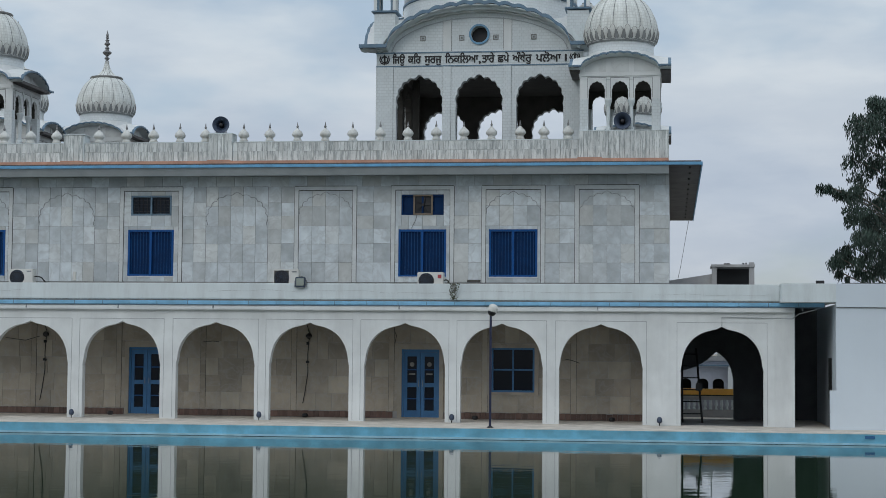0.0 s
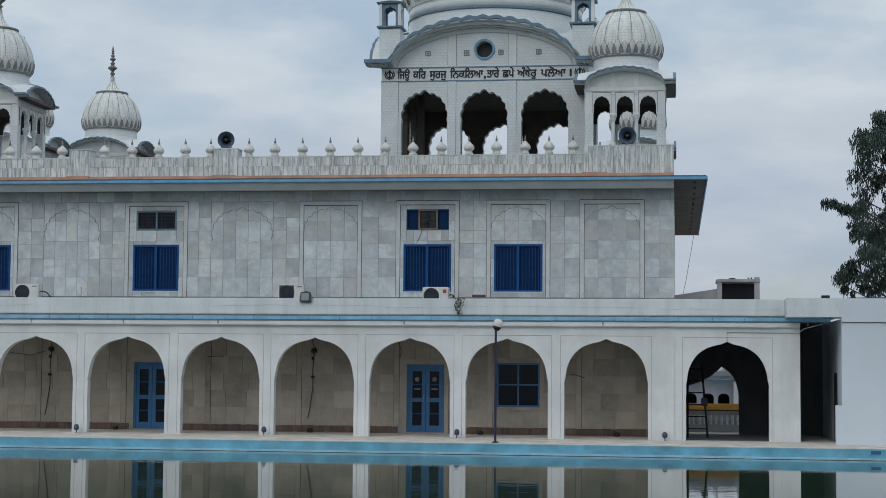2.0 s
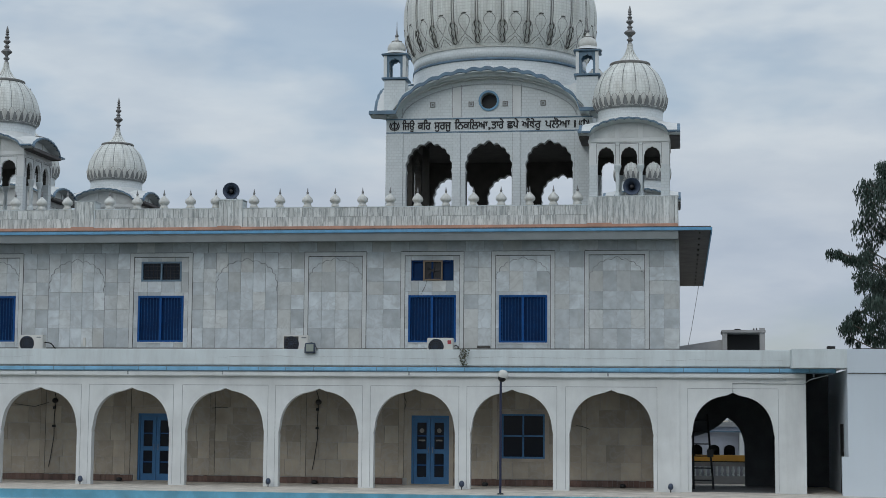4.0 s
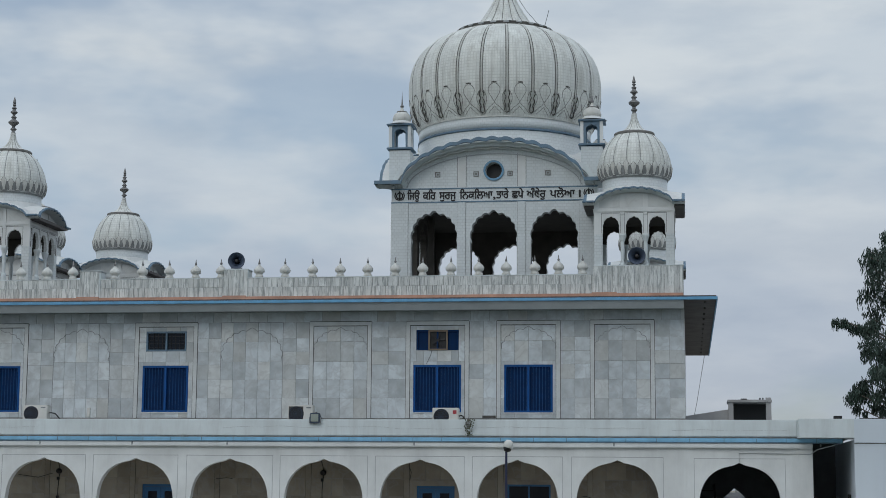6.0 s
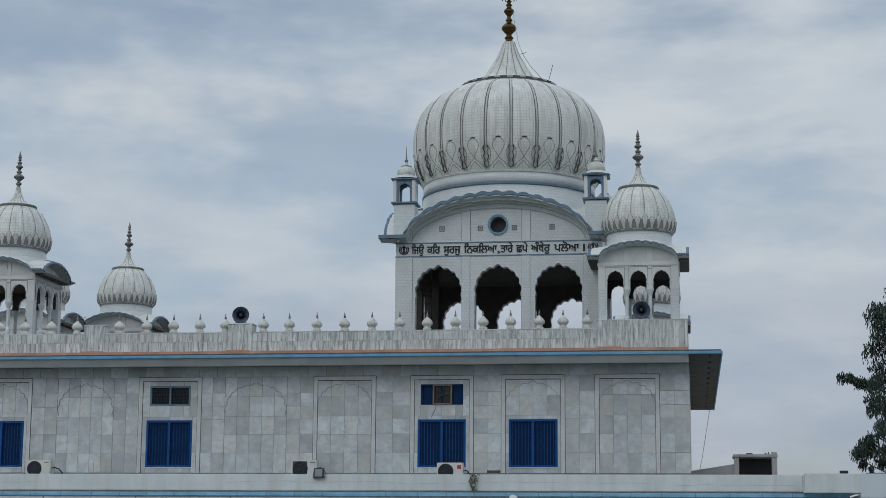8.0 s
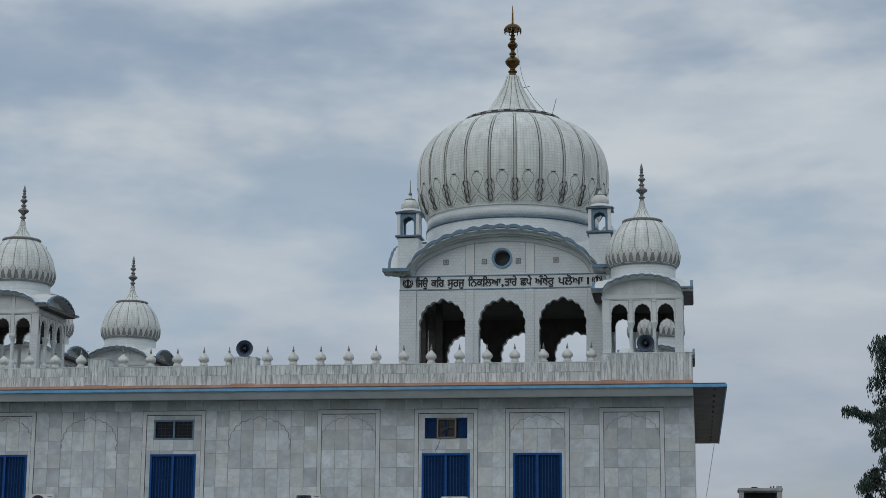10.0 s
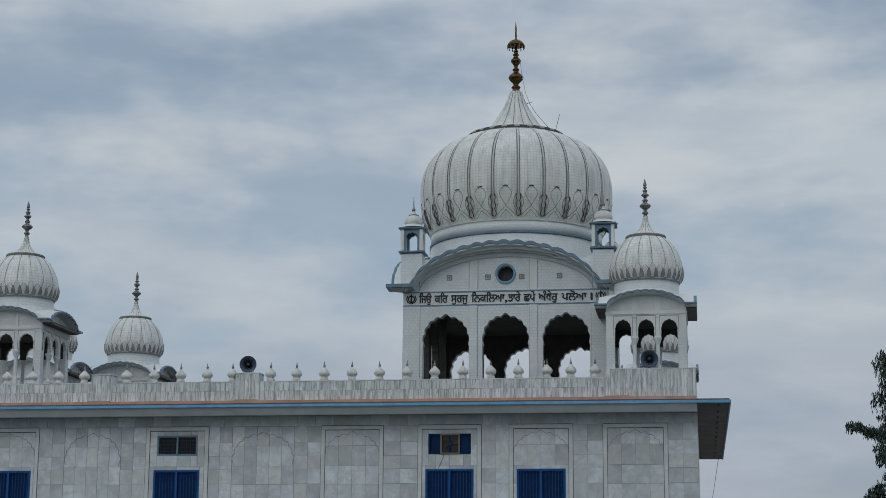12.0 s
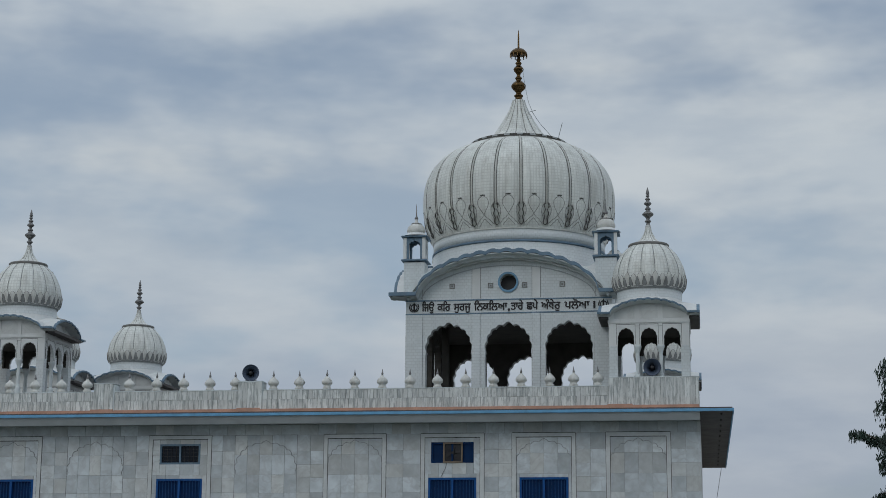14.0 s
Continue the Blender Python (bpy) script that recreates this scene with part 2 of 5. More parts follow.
def prism(loops, y0, y1, bm=None, axis="y"):
    """Outline (x, z), with holes, made solid between y0 and y1. axis x: outline is (y, z)."""
    bm = bm or bmesh.new()
    flat = [Vector((p[0], p[1], 0)) for lp in loops for p in lp]
    tris = tessellate_polygon([[Vector((p[0], p[1], 0)) for p in lp] for lp in loops])
    put = (lambda p, d: (p.x, d, p.y)) if axis == "y" else (lambda p, d: (d, p.x, p.y))
    a = [bm.verts.new(put(p, y0)) for p in flat]
    b = [bm.verts.new(put(p, y1)) for p in flat]
    for t in tris:
        for vs in (a, b):
            try:
                bm.faces.new([vs[i] for i in t])
            except ValueError:
                pass
    k = 0
    for lp in loops:
        n = len(lp)
        for i in range(n):
            j = (i + 1) % n
            bm.faces.new((a[k + i], a[k + j], b[k + j], b[k + i]))
        k += n
    return bm


def lathe(profile, n=48, lobes=0, depth=0.0, phase=0.0, cx=0, cy=0, cz=0, bm=None, cap=True):
    """Turned body from (r, z). lobes and depth: grooves that part it into ribs. Carries UVs in metres."""
    bm = bm or bmesh.new()
    uv = bm.loops.layers.uv.verify()
    rings, arc, s = [], [], 0.0
    rmax = max(p[0] for p in profile)
    for i, (r, z) in enumerate(profile):
        if i:
            s += math.hypot(r - profile[i - 1][0], z - profile[i - 1][1])
        arc.append(s)
        ring = []
        for k in range(n):
            a = 2 * math.pi * k / n
            rr = r
            if lobes:
                ph = ((a - phase) * lobes / (2 * math.pi) + 0.5) % 1.0
                rr = r * (1 - depth * math.exp(-((ph - 0.5) / 0.09) ** 2))
            ring.append(bm.verts.new((cx + rr * math.sin(a), cy - rr * math.cos(a), cz + z)))
        rings.append(ring)
    for i in range(len(rings) - 1):
        for k in range(n):
            j = (k + 1) % n
            f = bm.faces.new((rings[i][k], rings[i][j], rings[i + 1][j], rings[i + 1][k]))
            for lp, (kk, ii) in zip(f.loops, ((k, i), (k + 1, i), (k + 1, i + 1), (k, i + 1))):
                lp[uv].uv = (kk / n * 2 * math.pi * rmax, arc[ii])
    if cap:
        for ring in (rings[0], rings[-1]):
            try:
                bm.faces.new(ring)
            except ValueError:
                pass
    return bm


def smooth_profile(pts, step=4):
    out = []
    for i in range(len(pts) - 1):
        p0, p1, p2, p3 = pts[max(i - 1, 0)], pts[i], pts[i + 1], pts[min(i + 2, len(pts) - 1)]
        for k in range(step):
            t = k / step
            out.append(tuple(0.5 * (2 * b + (c - a) * t + (2 * a - 5 * b + 4 * c - d) * t * t + (3 * b - a - 3 * c + d) * t ** 3)
                             for a, b, c, d in zip(p0, p1, p2, p3)))
    return out + [pts[-1]]


def tube(points, r, bm=None, n=6):
    """A round bar along a run of points."""
    bm = bm or bmesh.new()
    rings = []
    pts = [Vector(p) for p in points]
    for i, p in enumerate(pts):
        d = (pts[min(i + 1, len(pts) - 1)] - pts[max(i - 1, 0)]).normalized()
        u = d.orthogonal().normalized() if abs(d.z) > 0.95 else d.cross(Vector((0, 0, 1))).normalized()
        v = d.cross(u)
        rings.append([bm.verts.new(p + r * (math.cos(2 * math.pi * k / n) * u + math.sin(2 * math.pi * k / n) * v)) for k in range(n)])
    for a, b in zip(rings, rings[1:]):
        for k in range(n):
            bm.faces.new((a[k], a[(k + 1) % n], b[(k + 1) % n], b[k]))
    bm.faces.new(rings[0])
    bm.faces.new(rings[-1])
    return bm


def ribbon(points, w, y0, y1, bm=None):
    """A flat moulding w wide along (x, z) points, standing between y0 and y1."""
    bm = bm or bmesh.new()
    pts = [Vector((p[0], p[1])) for p in points]
    side = []
    for i, p in enumerate(pts):
        d = (pts[min(i + 1, len(pts) - 1)] - pts[max(i - 1, 0)]).normalized()
        nrm = Vector((-d.y, d.x)) * (w / 2)
        a, b = p + nrm, p - nrm
        side.append([bm.verts.new((q.x, y, q.y)) for q in (a, b) for y in (y0, y1)])
    for s, t in zip(side, side[1:]):
        for i, j in ((0, 1), (1, 3), (3, 2), (2, 0)):
            bm.faces.new((s[i], s[j], t[j], t[i]))
    bm.faces.new([side[0][i] for i in (0, 1, 3, 2)])
    bm.faces.new([side[-1][i] for i in (0, 1, 3, 2)])
    return bm


def grid_uv(bm, sx=1.0):
    """Upright faces take UVs in metres along themselves."""
    uv = bm.loops.layers.uv.verify()
    bm.normal_update()
    for f in bm.faces:
        for lp in f.loops:
            c = lp.vert.co
            lp[uv].uv = (c.x if abs(f.normal.y) > abs(f.normal.x) else c.y, c.z if abs(f.normal.z) < 0.9 else c.y)
    return bm


def round_arch(cx, hw, spring, apex, n=28, power=2.35, tip=0.09):
    """Arcade arch from its left spring to its right spring: full curve with a small pointed tip."""
    out = []
    for i in range(n + 1):
        a = math.pi * (1 - i / n)
        c, s = math.cos(a), math.sin(a)
        x = hw * math.copysign(abs(c) ** (2 / power), c)
        z = (apex - tip - spring) * abs(s) ** (2 / power)
        z += tip * max(0.0, 1 - abs(x) / (hw * 0.22)) ** 1.6
        out.append((cx + x, spring + z))
    return out


def cusped_arch(cx, hw, spring, apex, lobes=9, cusp=0.09, n=6, tip=0.10):
    """Many-lobed arch: a row of round bites along a full curve, with a pointed one on top."""
    out = []
    for k in range(lobes):
        for i in range(n):
            u = i / n
            a = math.pi * (1 - (k + u) / lobes)
            b = 1 + cusp * (math.sin(math.pi * u) - 0.55)
            c, s = math.cos(a), math.sin(a)
            x, z = hw * math.copysign(abs(c) ** 0.87, c) * b, (apex - tip - spring) * abs(s) ** 0.87 * b
            z += tip * max(0.0, 1 - abs(x) / (hw * 0.2)) ** 1.3
            out.append((cx + x, spring + z))
    a = (cx + hw * (1 - 0.55 * cusp), spring)
    return out + [a]


# ---------- ground, water, walkway ----------
POOL_Y0, POOL_Y1, POOL_X0, POOL_X1 = 5.0, 48.6, -70.0, 45.0
gb = bmesh.new()
for x0, x1, y0, y1 in ((-1500, 1500, POOL_Y1 + 0.2, 2500), (-1500, 1500, -800, POOL_Y0), (-1500, POOL_X0, POOL_Y0, POOL_Y1 + 0.2), (POOL_X1, 1500, POOL_Y0, POOL_Y1 + 0.2)):
    gb.faces.new([gb.verts.new(c) for c in ((x0, y0, -0.06), (x1, y0, -0.06), (x1, y1, -0.06), (x0, y1, -0.06))])
solid("ground", gb, EARTH, "dusty grey-brown earth reaching the horizon", "ground", "structure")
wb = bmesh.new()
wb.faces.new([wb.verts.new(c) for c in ((POOL_X0, POOL_Y0, -0.325), (POOL_X1, POOL_Y0, -0.325), (POOL_X1, POOL_Y1, -0.325), (POOL_X0, POOL_Y1, -0.325))])
solid("water", wb, WATER, "still dark green water of the temple pool", "water", "structure")
solid("pool_bed", boxes((POOL_X0, POOL_X1, POOL_Y0, POOL_Y1 + 0.3, -1.6, -1.5)), CONC, "plain concrete bed under the pool water", "pool bed", "structure")
solid("bank", boxes((POOL_X0, POOL_X1, POOL_Y0 - 6, POOL_Y0, -1.6, 0.55)), PAVE, "plain paved bank opposite the temple", "bank", "structure")

# pool edge: two blue steps under a cream walkway
edge = empty("pool_steps", 0, 0, 0, "two light blue painted steps along the pool edge", "pool steps", kind="structure")
part("riser", boxes((POOL_X0, POOL_X1, 48.590, 49.4, -0.9, -0.046)), POOLB, edge)
part("ledge", boxes((POOL_X0, POOL_X1, 48.560, 48.590, -0.9, -0.262)), POOLP, edge, "pale worn blue ledge at the waterline")
part("wet_joint", boxes((POOL_X0, POOL_X1, 48.548, 48.560, -0.9, -0.315)), mat("wet_dark_blue", (0.02, 0.07, 0.10), 0.3), edge, "dark wet joint")
part("drain", boxes((5.35, 5.62, 48.575, 48.589, -0.14, -0.055)), DOORB, edge, "dark drain slot")

wk = empty("pavement", 0, 0, 0, "cream stone walkway between pool and arcade", "pavement", kind="structure")
part("bed", boxes((POOL_X0, POOL_X1, 48.64, 77, -0.04, -0.030)), PAVE, wk)
part("painted_lip", boxes((POOL_X0, POOL_X1, 48.586, 48.604, -0.046, -0.012)), POOLB, wk, "blue painted lip of the walkway")
SLAB = to_mesh("slab", boxes((-0.5, 0.5, -0.5, 0.5, -0.5, 0.5)), PAVE)
for i in range(46):
    for j, (ya, yb) in enumerate(((48.605, 49.55), (49.55, 50.75), (50.75, 51.95))):
        xa = -30 + i * 0.95 + (0.4 if j % 2 else 0)
        s = new("paving_slab", SLAB)
        s.parent = wk
        s.matrix_basis = Matrix.LocRotScale((xa, (ya + yb) / 2, -0.018 + 0.004 * ((i * 7 + j * 3) % 5) / 5), None, (0.943, yb - ya - 0.007, 0.044))

# ---------- arcade ----------
ARCH_X = [-26.5, -23.44, -20.40, -17.36, -14.29, -11.27, -8.24, -5.21, -2.16]
HW, SPRING, APEX = 1.25, 1.70, 3.08
GATE_X, GATE_HW = 1.505, 1.215
arc = empty("wall_arcade", 0, 52, 0, "white painted arcade wall with pointed round arches", "arcade", kind="structure")
bounds = [-28.1] + [(a + b) / 2 for a, b in zip(ARCH_X, ARCH_X[1:])] + [-0.65]
BACK_Y = 54.7


def arch_wall(x0, x1, cx, hw, spring, apex, z1, y0, y1):
    jamb = hw + 0.025
    loop = [(x0, 0), (cx - jamb, 0), (cx - jamb, spring - 0.05), (cx - hw - 0.035, spring)] + round_arch(cx, hw, spring, apex)[1:-1] + \
           [(cx + hw + 0.035, spring), (cx + jamb, spring - 0.05), (cx + jamb, 0), (x1, 0), (x1, z1), (x0, z1)]
    return prism([loop], y0, y1)


for i, cx in enumerate(ARCH_X):
    part("arch_bay", arch_wall(bounds[i], bounds[i + 1], cx, HW, SPRING, APEX, 3.60, 0.0, 0.27), WHITE, arc)
part("gate_bay", arch_wall(-0.09, 3.66, GATE_X, GATE_HW, 1.66, 3.02, 3.60, 0.0, 0.27), WHITE, arc)
part("pilaster", boxes((-0.65, -0.09, -0.03, 0.27, 0, 3.60)), WHITE, arc)
part("pilaster", boxes((3.10, 3.67, -0.028, 0.0, 0, 3.60)), WHITE, arc)
for cx, hw, top in [(c, 1.39, 3.17) for c in ARCH_X] + [(GATE_X, 1.35, 3.14)]:
    b = bmesh.new()
    for xx in (cx - hw, cx + hw):
        box(b, xx - 0.007, xx + 0.007, -0.005, 0.02, 0.05, top)
    box(b, cx - hw, cx + hw, -0.005, 0.02, top - 0.009, top + 0.009)
    part("panel_groove", b, SOFTLINE, arc)
# plain band under the ledge
part("fascia", soft_box(-28.1, 3.67, -0.135, 0.0, 3.45, 3.602, 0.02), WHITE, arc)

cor = empty("cornice", 0, 52, 0, "white parapet band over a light blue ledge above the arches", "cornice", kind="structure")
part("ledge", soft_box(-28.1, 4.55, -0.17, 0.38, 3.63, 3.745, 0.012), LEDGEB, cor)
part("drip_edge", boxes((-28.1, 4.52, -0.155, 0.38, 3.604, 3.632)), BLUEG, cor, "darker blue drip edge")
# grey strip: the shadow between parapet and ledge is put into its colour
part("shadow_gap", boxes((-28.1, 4.5, -0.12, 0.36, 3.745, 3.79)), LINEGREY, cor)
part("parapet", soft_box(-28.1, 3.22, -0.15, 0.15, 3.79, 4.30, 0.02), PARA, cor)
LEDGEJ = boxes((-0.008, 0.008, -0.175, -0.165, 3.61, 3.74))
JOINT = to_mesh("ledge_joint", LEDGEJ, BLUEG)
for x0, x1, z in ((-14.5, -9.2, 4.06), (-9.0, -6.9, 4.02), (-6.4, -1.2, 4.05), (-0.5, 3.0, 3.98), (-25.0, -20.6, 4.04)):
    n = int((x1 - x0) * 4)
    part("hairline_crack", ribbon([(x0 + (x1 - x0) * i / n, z + 0.07 * noise.noise(Vector((x0 + i * 0.27, 0, 3)))) for i in range(n + 1)], 0.006, -0.154, -0.14), SOFTLINE, cor)
for i in range(34):
    j = new("ledge_joint", JOINT)
    j.parent = cor
    j.location = (-27.5 + i * 0.95 + 0.07 * math.sin(i * 5.1), 0, 0)
for x in (-20.5, -17.45, -14.35, -8.4, -2.25, 3.9):
    part("drip_spout", tube([(x, -0.05, 3.62), (x, -0.13, 3.56), (x, -0.14, 3.50)], 0.025), METAL, cor)
solid("terrace", boxes((-28.1, 3.6, 51.9, 54.7, 3.50, 3.58)), CONC, "flat concrete terrace roof over the arcade", "terrace", "structure")
solid("ceiling", boxes((-28.1, -0.2, 52.27, 54.7, 3.40, 3.48)), WALLW, "pale plastered ceiling of the arcade", "ceiling", "structure")
solid("floor", boxes((-28.1, 4.7, 51.98, 57.4, -0.028, 0.012)), PAVE, "worn pale stone arcade floor", "floor", "structure")

# ---------- tiled walls ----------
UNIT = to_mesh("tile", boxes((-0.5, 0.5, -0.5, 0.5, -0.5, 0.5)), MARBLE)
UNITB = to_mesh("tile", boxes((-0.5, 0.5, -0.5, 0.5, -0.5, 0.5)), BACKM)


def cut(rect, hole):
    x0, x1, z0, z1 = rect
    a, b, c, d = hole
    if b <= x0 or a >= x1 or d <= z0 or c >= z1:
        return [rect]
    out = []
    if a > x0:
        out.append((x0, a, z0, z1))
    if b < x1:
        out.append((b, x1, z0, z1))
    xa, xb = max(a, x0), min(b, x1)
    if c > z0:
        out.append((xa, xb, z0, c))
    if d < z1:
        out.append((xa, xb, d, z1))
    return out


def tiles(parent, mesh, columns, rows, holes, y, thick=0.02, joint=0.008):
    for x0, x1 in columns:
        for z0, z1 in rows:
            rects = [(x0, x1, z0, z1)]
            for h in holes:
                rects = [q for r in rects for q in cut(r, h)]
            for a, b, c, d in rects:
                if b - a > 0.04 and d - c > 0.04:
                    t = new("tile", mesh)
                    t.parent = parent
                    off = random.uniform(-0.003, 0.003)
                    t.matrix_basis = Matrix.LocRotScale(((a + b) / 2, y - thick / 2 + off, (c + d) / 2), None, (b - a - joint, thick, d - c - joint))


# upper storey
ROWZ = [4.45, 5.10, 5.71, 6.31, 6.97, 7.62, 7.965]
rows_up = list(zip(ROWZ, ROWZ[1:]))
# bay centre, half width, kind
BAYS = [(-26.2, 1.06, "niche"), (-23.2, 1.03, "low"), (-20.26, 0.99, "niche"), (-17.31, 1.08, "window"), (-14.36, 1.06, "niche"),
        (-11.35, 1.04, "framed"), (-8.11, 1.04, "window"), (-5.12, 1.03, "low"), (-2.08, 1.03, "framed")]
upper = empty("wall_upper", 0, BACK_Y, 0, "upper storey wall clad in veined pale grey marble tiles", "marble wall", kind="structure")
win_holes = []
for cx, hw, kind in BAYS:
    if kind in ("window", "low"):
        win_holes.append((cx - 0.79, cx + 0.79, 4.64, 6.19))
    if kind == "window":
        win_holes.append((cx - 0.70, cx + 0.70, 6.67, 7.34))
body = prism([[(-28.1, 4.3), (-0.09, 4.3), (-0.09, 8.17), (-28.1, 8.17)]] + [[(a, c), (b, c), (b, d), (a, d)] for a, b, c, d in win_holes], 0.0, 0.3)
part("masonry", body, GROUT, upper, "grey bedding between the tiles")
cols, pier_cols = [], []
for (cx, hw, kind), nxt in zip(BAYS, BAYS[1:] + [(1.0, 1.09, "")]):
    a, b = cx - hw, cx + hw
    if kind != "niche":
        a, b = a + 0.13, b - 0.13
    n = 4 if kind != "niche" else 5
    w = (b - a) / n
    cols += [(a + i * w, a + (i + 1) * w) for i in range(n)]
    p0, p1 = cx + hw, min(nxt[0] - nxt[1], -0.09)
    split = 0.5 + random.uniform(-0.04, 0.04)
    pier_cols += [(p0, p0 + (p1 - p0) * split), (p0 + (p1 - p0) * split, p1)]
pier_cols.insert(0, (-28.1, -27.26))
tiles(upper, UNIT, cols, rows_up[:-1], win_holes, 0.0)
# the piers between the bays are coursed on their own
PIERZ = [4.45, 5.11, 5.73, 6.21, 6.64, 7.09, 7.62]
tiles(upper, UNIT, pier_cols, list(zip(PIERZ, PIERZ[1:])), win_holes, 0.0)
top_cols = [(-28.1 + i * 0.62, min(-28.1 + (i + 1) * 0.62, -0.09)) for i in range(46)]
tiles(upper, UNIT, [c for c in top_cols if c[1] - c[0] > 0.05], rows_up[-1:], [], 0.0)
for cx, hw, kind in BAYS:
    top = 7.62
    if kind != "niche":
        f = bmesh.new()
        for xa, xb in ((cx - hw, cx - hw + 0.125), (cx + hw - 0.125, cx + hw)):
            box(f, xa, xb, -0.045, 0.0, 4.45, top)
        box(f, cx - hw + 0.125, cx + hw - 0.125, -0.045, 0.0, top - 0.12, top)
        part("panel_frame", f, FRAME_ST, upper, "marble moulding round the panel")
        g = bmesh.new()
        for xx in (cx - hw - 0.006, cx + hw + 0.006, cx - hw + 0.131, cx + hw - 0.131):
            box(g, xx - 0.010, xx + 0.010, -0.026, 0.0, 4.45, top if abs(xx - cx) > hw else top - 0.12)
        box(g, cx - hw, cx + hw, -0.047, 0.0, top, top + 0.02)
        box(g, cx - hw + 0.13, cx + hw - 0.13, -0.026, 0.0, top - 0.145, top - 0.12)
        part("panel_groove", g, GAPBLACK, upper)
    else:
        g = bmesh.new()
        for xx in (cx - hw, cx + hw):
            box(g, xx - 0.007, xx + 0.007, -0.024, 0.0, 4.45, top)
        box(g, cx - hw, cx + hw, -0.024, 0.0, top - 0.006, top + 0.008)
        part("panel_groove", g, LINE, upper)
    if kind != "window":
        nh = hw - 0.10 if kind != "niche" else hw - 0.02
        pts = cusped_arch(cx, nh, 6.42, 7.42, lobes=11, cusp=0.055, tip=0.06)
        part("niche_outline", ribbon([(pts[0][0], 6.34)] + pts + [(pts[-1][0], 6.34)], 0.017, -0.031, -0.005), LINE, upper, "scalloped arch cut into the marble")


def window_low(cx, name, label):
    w = empty(name, cx, BACK_Y, 4.64, label, "window", kind="structure")
    f = bmesh.new()
    for xa, xb, za, zb in ((-0.79, -0.72, 0, 1.55), (0.72, 0.79, 0, 1.55), (-0.72, 0.72, 0, 0.06), (-0.72, 0.72, 1.48, 1.55), (-0.035, 0.035, 0.06, 1.48)):
        box(f, xa, xb, -0.03, 0.08, za, zb)
    part("window_frame", f, mat_frame, w)
    for s in (-1, 1):
        part("shutter", boxes((min(s * 0.035, s * 0.72), max(s * 0.035, s * 0.72), 0.06, 0.09, 0.06, 1.48)), DEEP, w)
    bar = to_mesh("bar", tube([(0, 0, 0.06), (0, 0, 1.48)], 0.011), mat_bar)
    for i in range(14):
        if i != 7:
            b = new("bar", bar)
            b.parent = w
            b.location = (-0.72 + 1.44 * i / 14 + 0.05, 0.01, 0)
    part("sill", boxes((-0.80, 0.80, -0.04, 0.0, -0.03, 0.0)), FRAME_ST, w)
    return w


def window_top(cx, name, label, fan):
    w = empty(name, cx, BACK_Y, 6.67, label, "window", kind="structure")
    f = bmesh.new()
    for xa, xb, za, zb in ((-0.70, -0.64, 0, 0.67), (0.64, 0.70, 0, 0.67), (-0.64, 0.64, 0, 0.06), (-0.64, 0.64, 0.61, 0.67), (-0.03, 0.03, 0.06, 0.61)):
        box(f, xa, xb, -0.025, 0.08, za, zb)
    part("window_frame", f, BLUEG if not fan else DEEP, w)
    part("pane", boxes((-0.64, -0.03, 0.05, 0.06, 0.06, 0.61)), GLASS if not fan else DEEP, w)
    part("pane", boxes((0.03, 0.64, 0.05, 0.06, 0.06, 0.61)), GLASS if not fan else DEEP, w)
    if not fan:
        g = bmesh.new()
        for i in range(9):
            x = -0.6 + i * 0.15
            box(g, x - 0.006, x + 0.006, 0.03, 0.045, 0.06, 0.61)
        for i in range(4):
            box(g, -0.64, 0.64, 0.03, 0.044, 0.14 + i * 0.12, 0.15 + i * 0.12)
        part("mesh_screen", g, BLACK, w)
    return w


mat_frame = mat("royal_blue_frame", (0.002, 0.07, 0.25), 0.5, vary=0.15, scale=3.0, spec=0.25)
mat_bar = mat("blue_bar_paint", (0.004, 0.06, 0.19), 0.5, vary=0.15, scale=3.0, spec=0.25)
k = 1
for cx, hw, kind in BAYS:
    if kind in ("window", "low"):
        window_low(cx, "window_%d" % k, "deep blue barred double window in the marble wall")
        k += 1
    if kind == "window":
        window_top(cx, "window_%d" % k, "small blue window with two dark screened panes" if cx < -10 else "small blue window boarded round an exhaust fan", cx > -10)
        k += 1

# exhaust fan set in the boarded window
fan = empty("exhaust_fan", -8.09, BACK_Y, 7.0, "square exhaust fan in a rusty brown frame", "fan")
fr = bmesh.new()
for xa, xb, za, zb in ((-0.32, -0.27, -0.33, 0.33), (0.27, 0.32, -0.33, 0.33), (-0.27, 0.27, -0.33, -0.28), (-0.27, 0.27, 0.28, 0.33)):
    box(fr, xa, xb, -0.06, 0.03, za, zb)
part("fan_frame", fr, mat("rusty_frame", (0.20, 0.155, 0.11), 0.7, vary=0.3), fan)
part("backing", boxes((-0.27, 0.27, 0.02, 0.03, -0.28, 0.28)), BLACK, fan)
bl = bmesh.new()
for i in range(5):
    a = i * 2 * math.pi / 5
    d, e = Vector((math.cos(a), 0, math.sin(a))), Vector((-math.sin(a), 0, math.cos(a)))
    q = [d * 0.05, d * 0.22 + e * 0.09, d * 0.24, d * 0.06 - e * 0.04]
    vs = [bl.verts.new(p + Vector((0, -0.02 + 0.02 * (m % 2), 0))) for m, p in enumerate(q)]
    vt = [bl.verts.new(v.co + Vector((0, 0.008, 0))) for v in vs]
    bl.faces.new(vs), bl.faces.new(vt)
    for m in range(4):
        bl.faces.new((vs[m], vs[(m + 1) % 4], vt[(m + 1) % 4], vt[m]))
part("blades", bl, BLACK, fan)
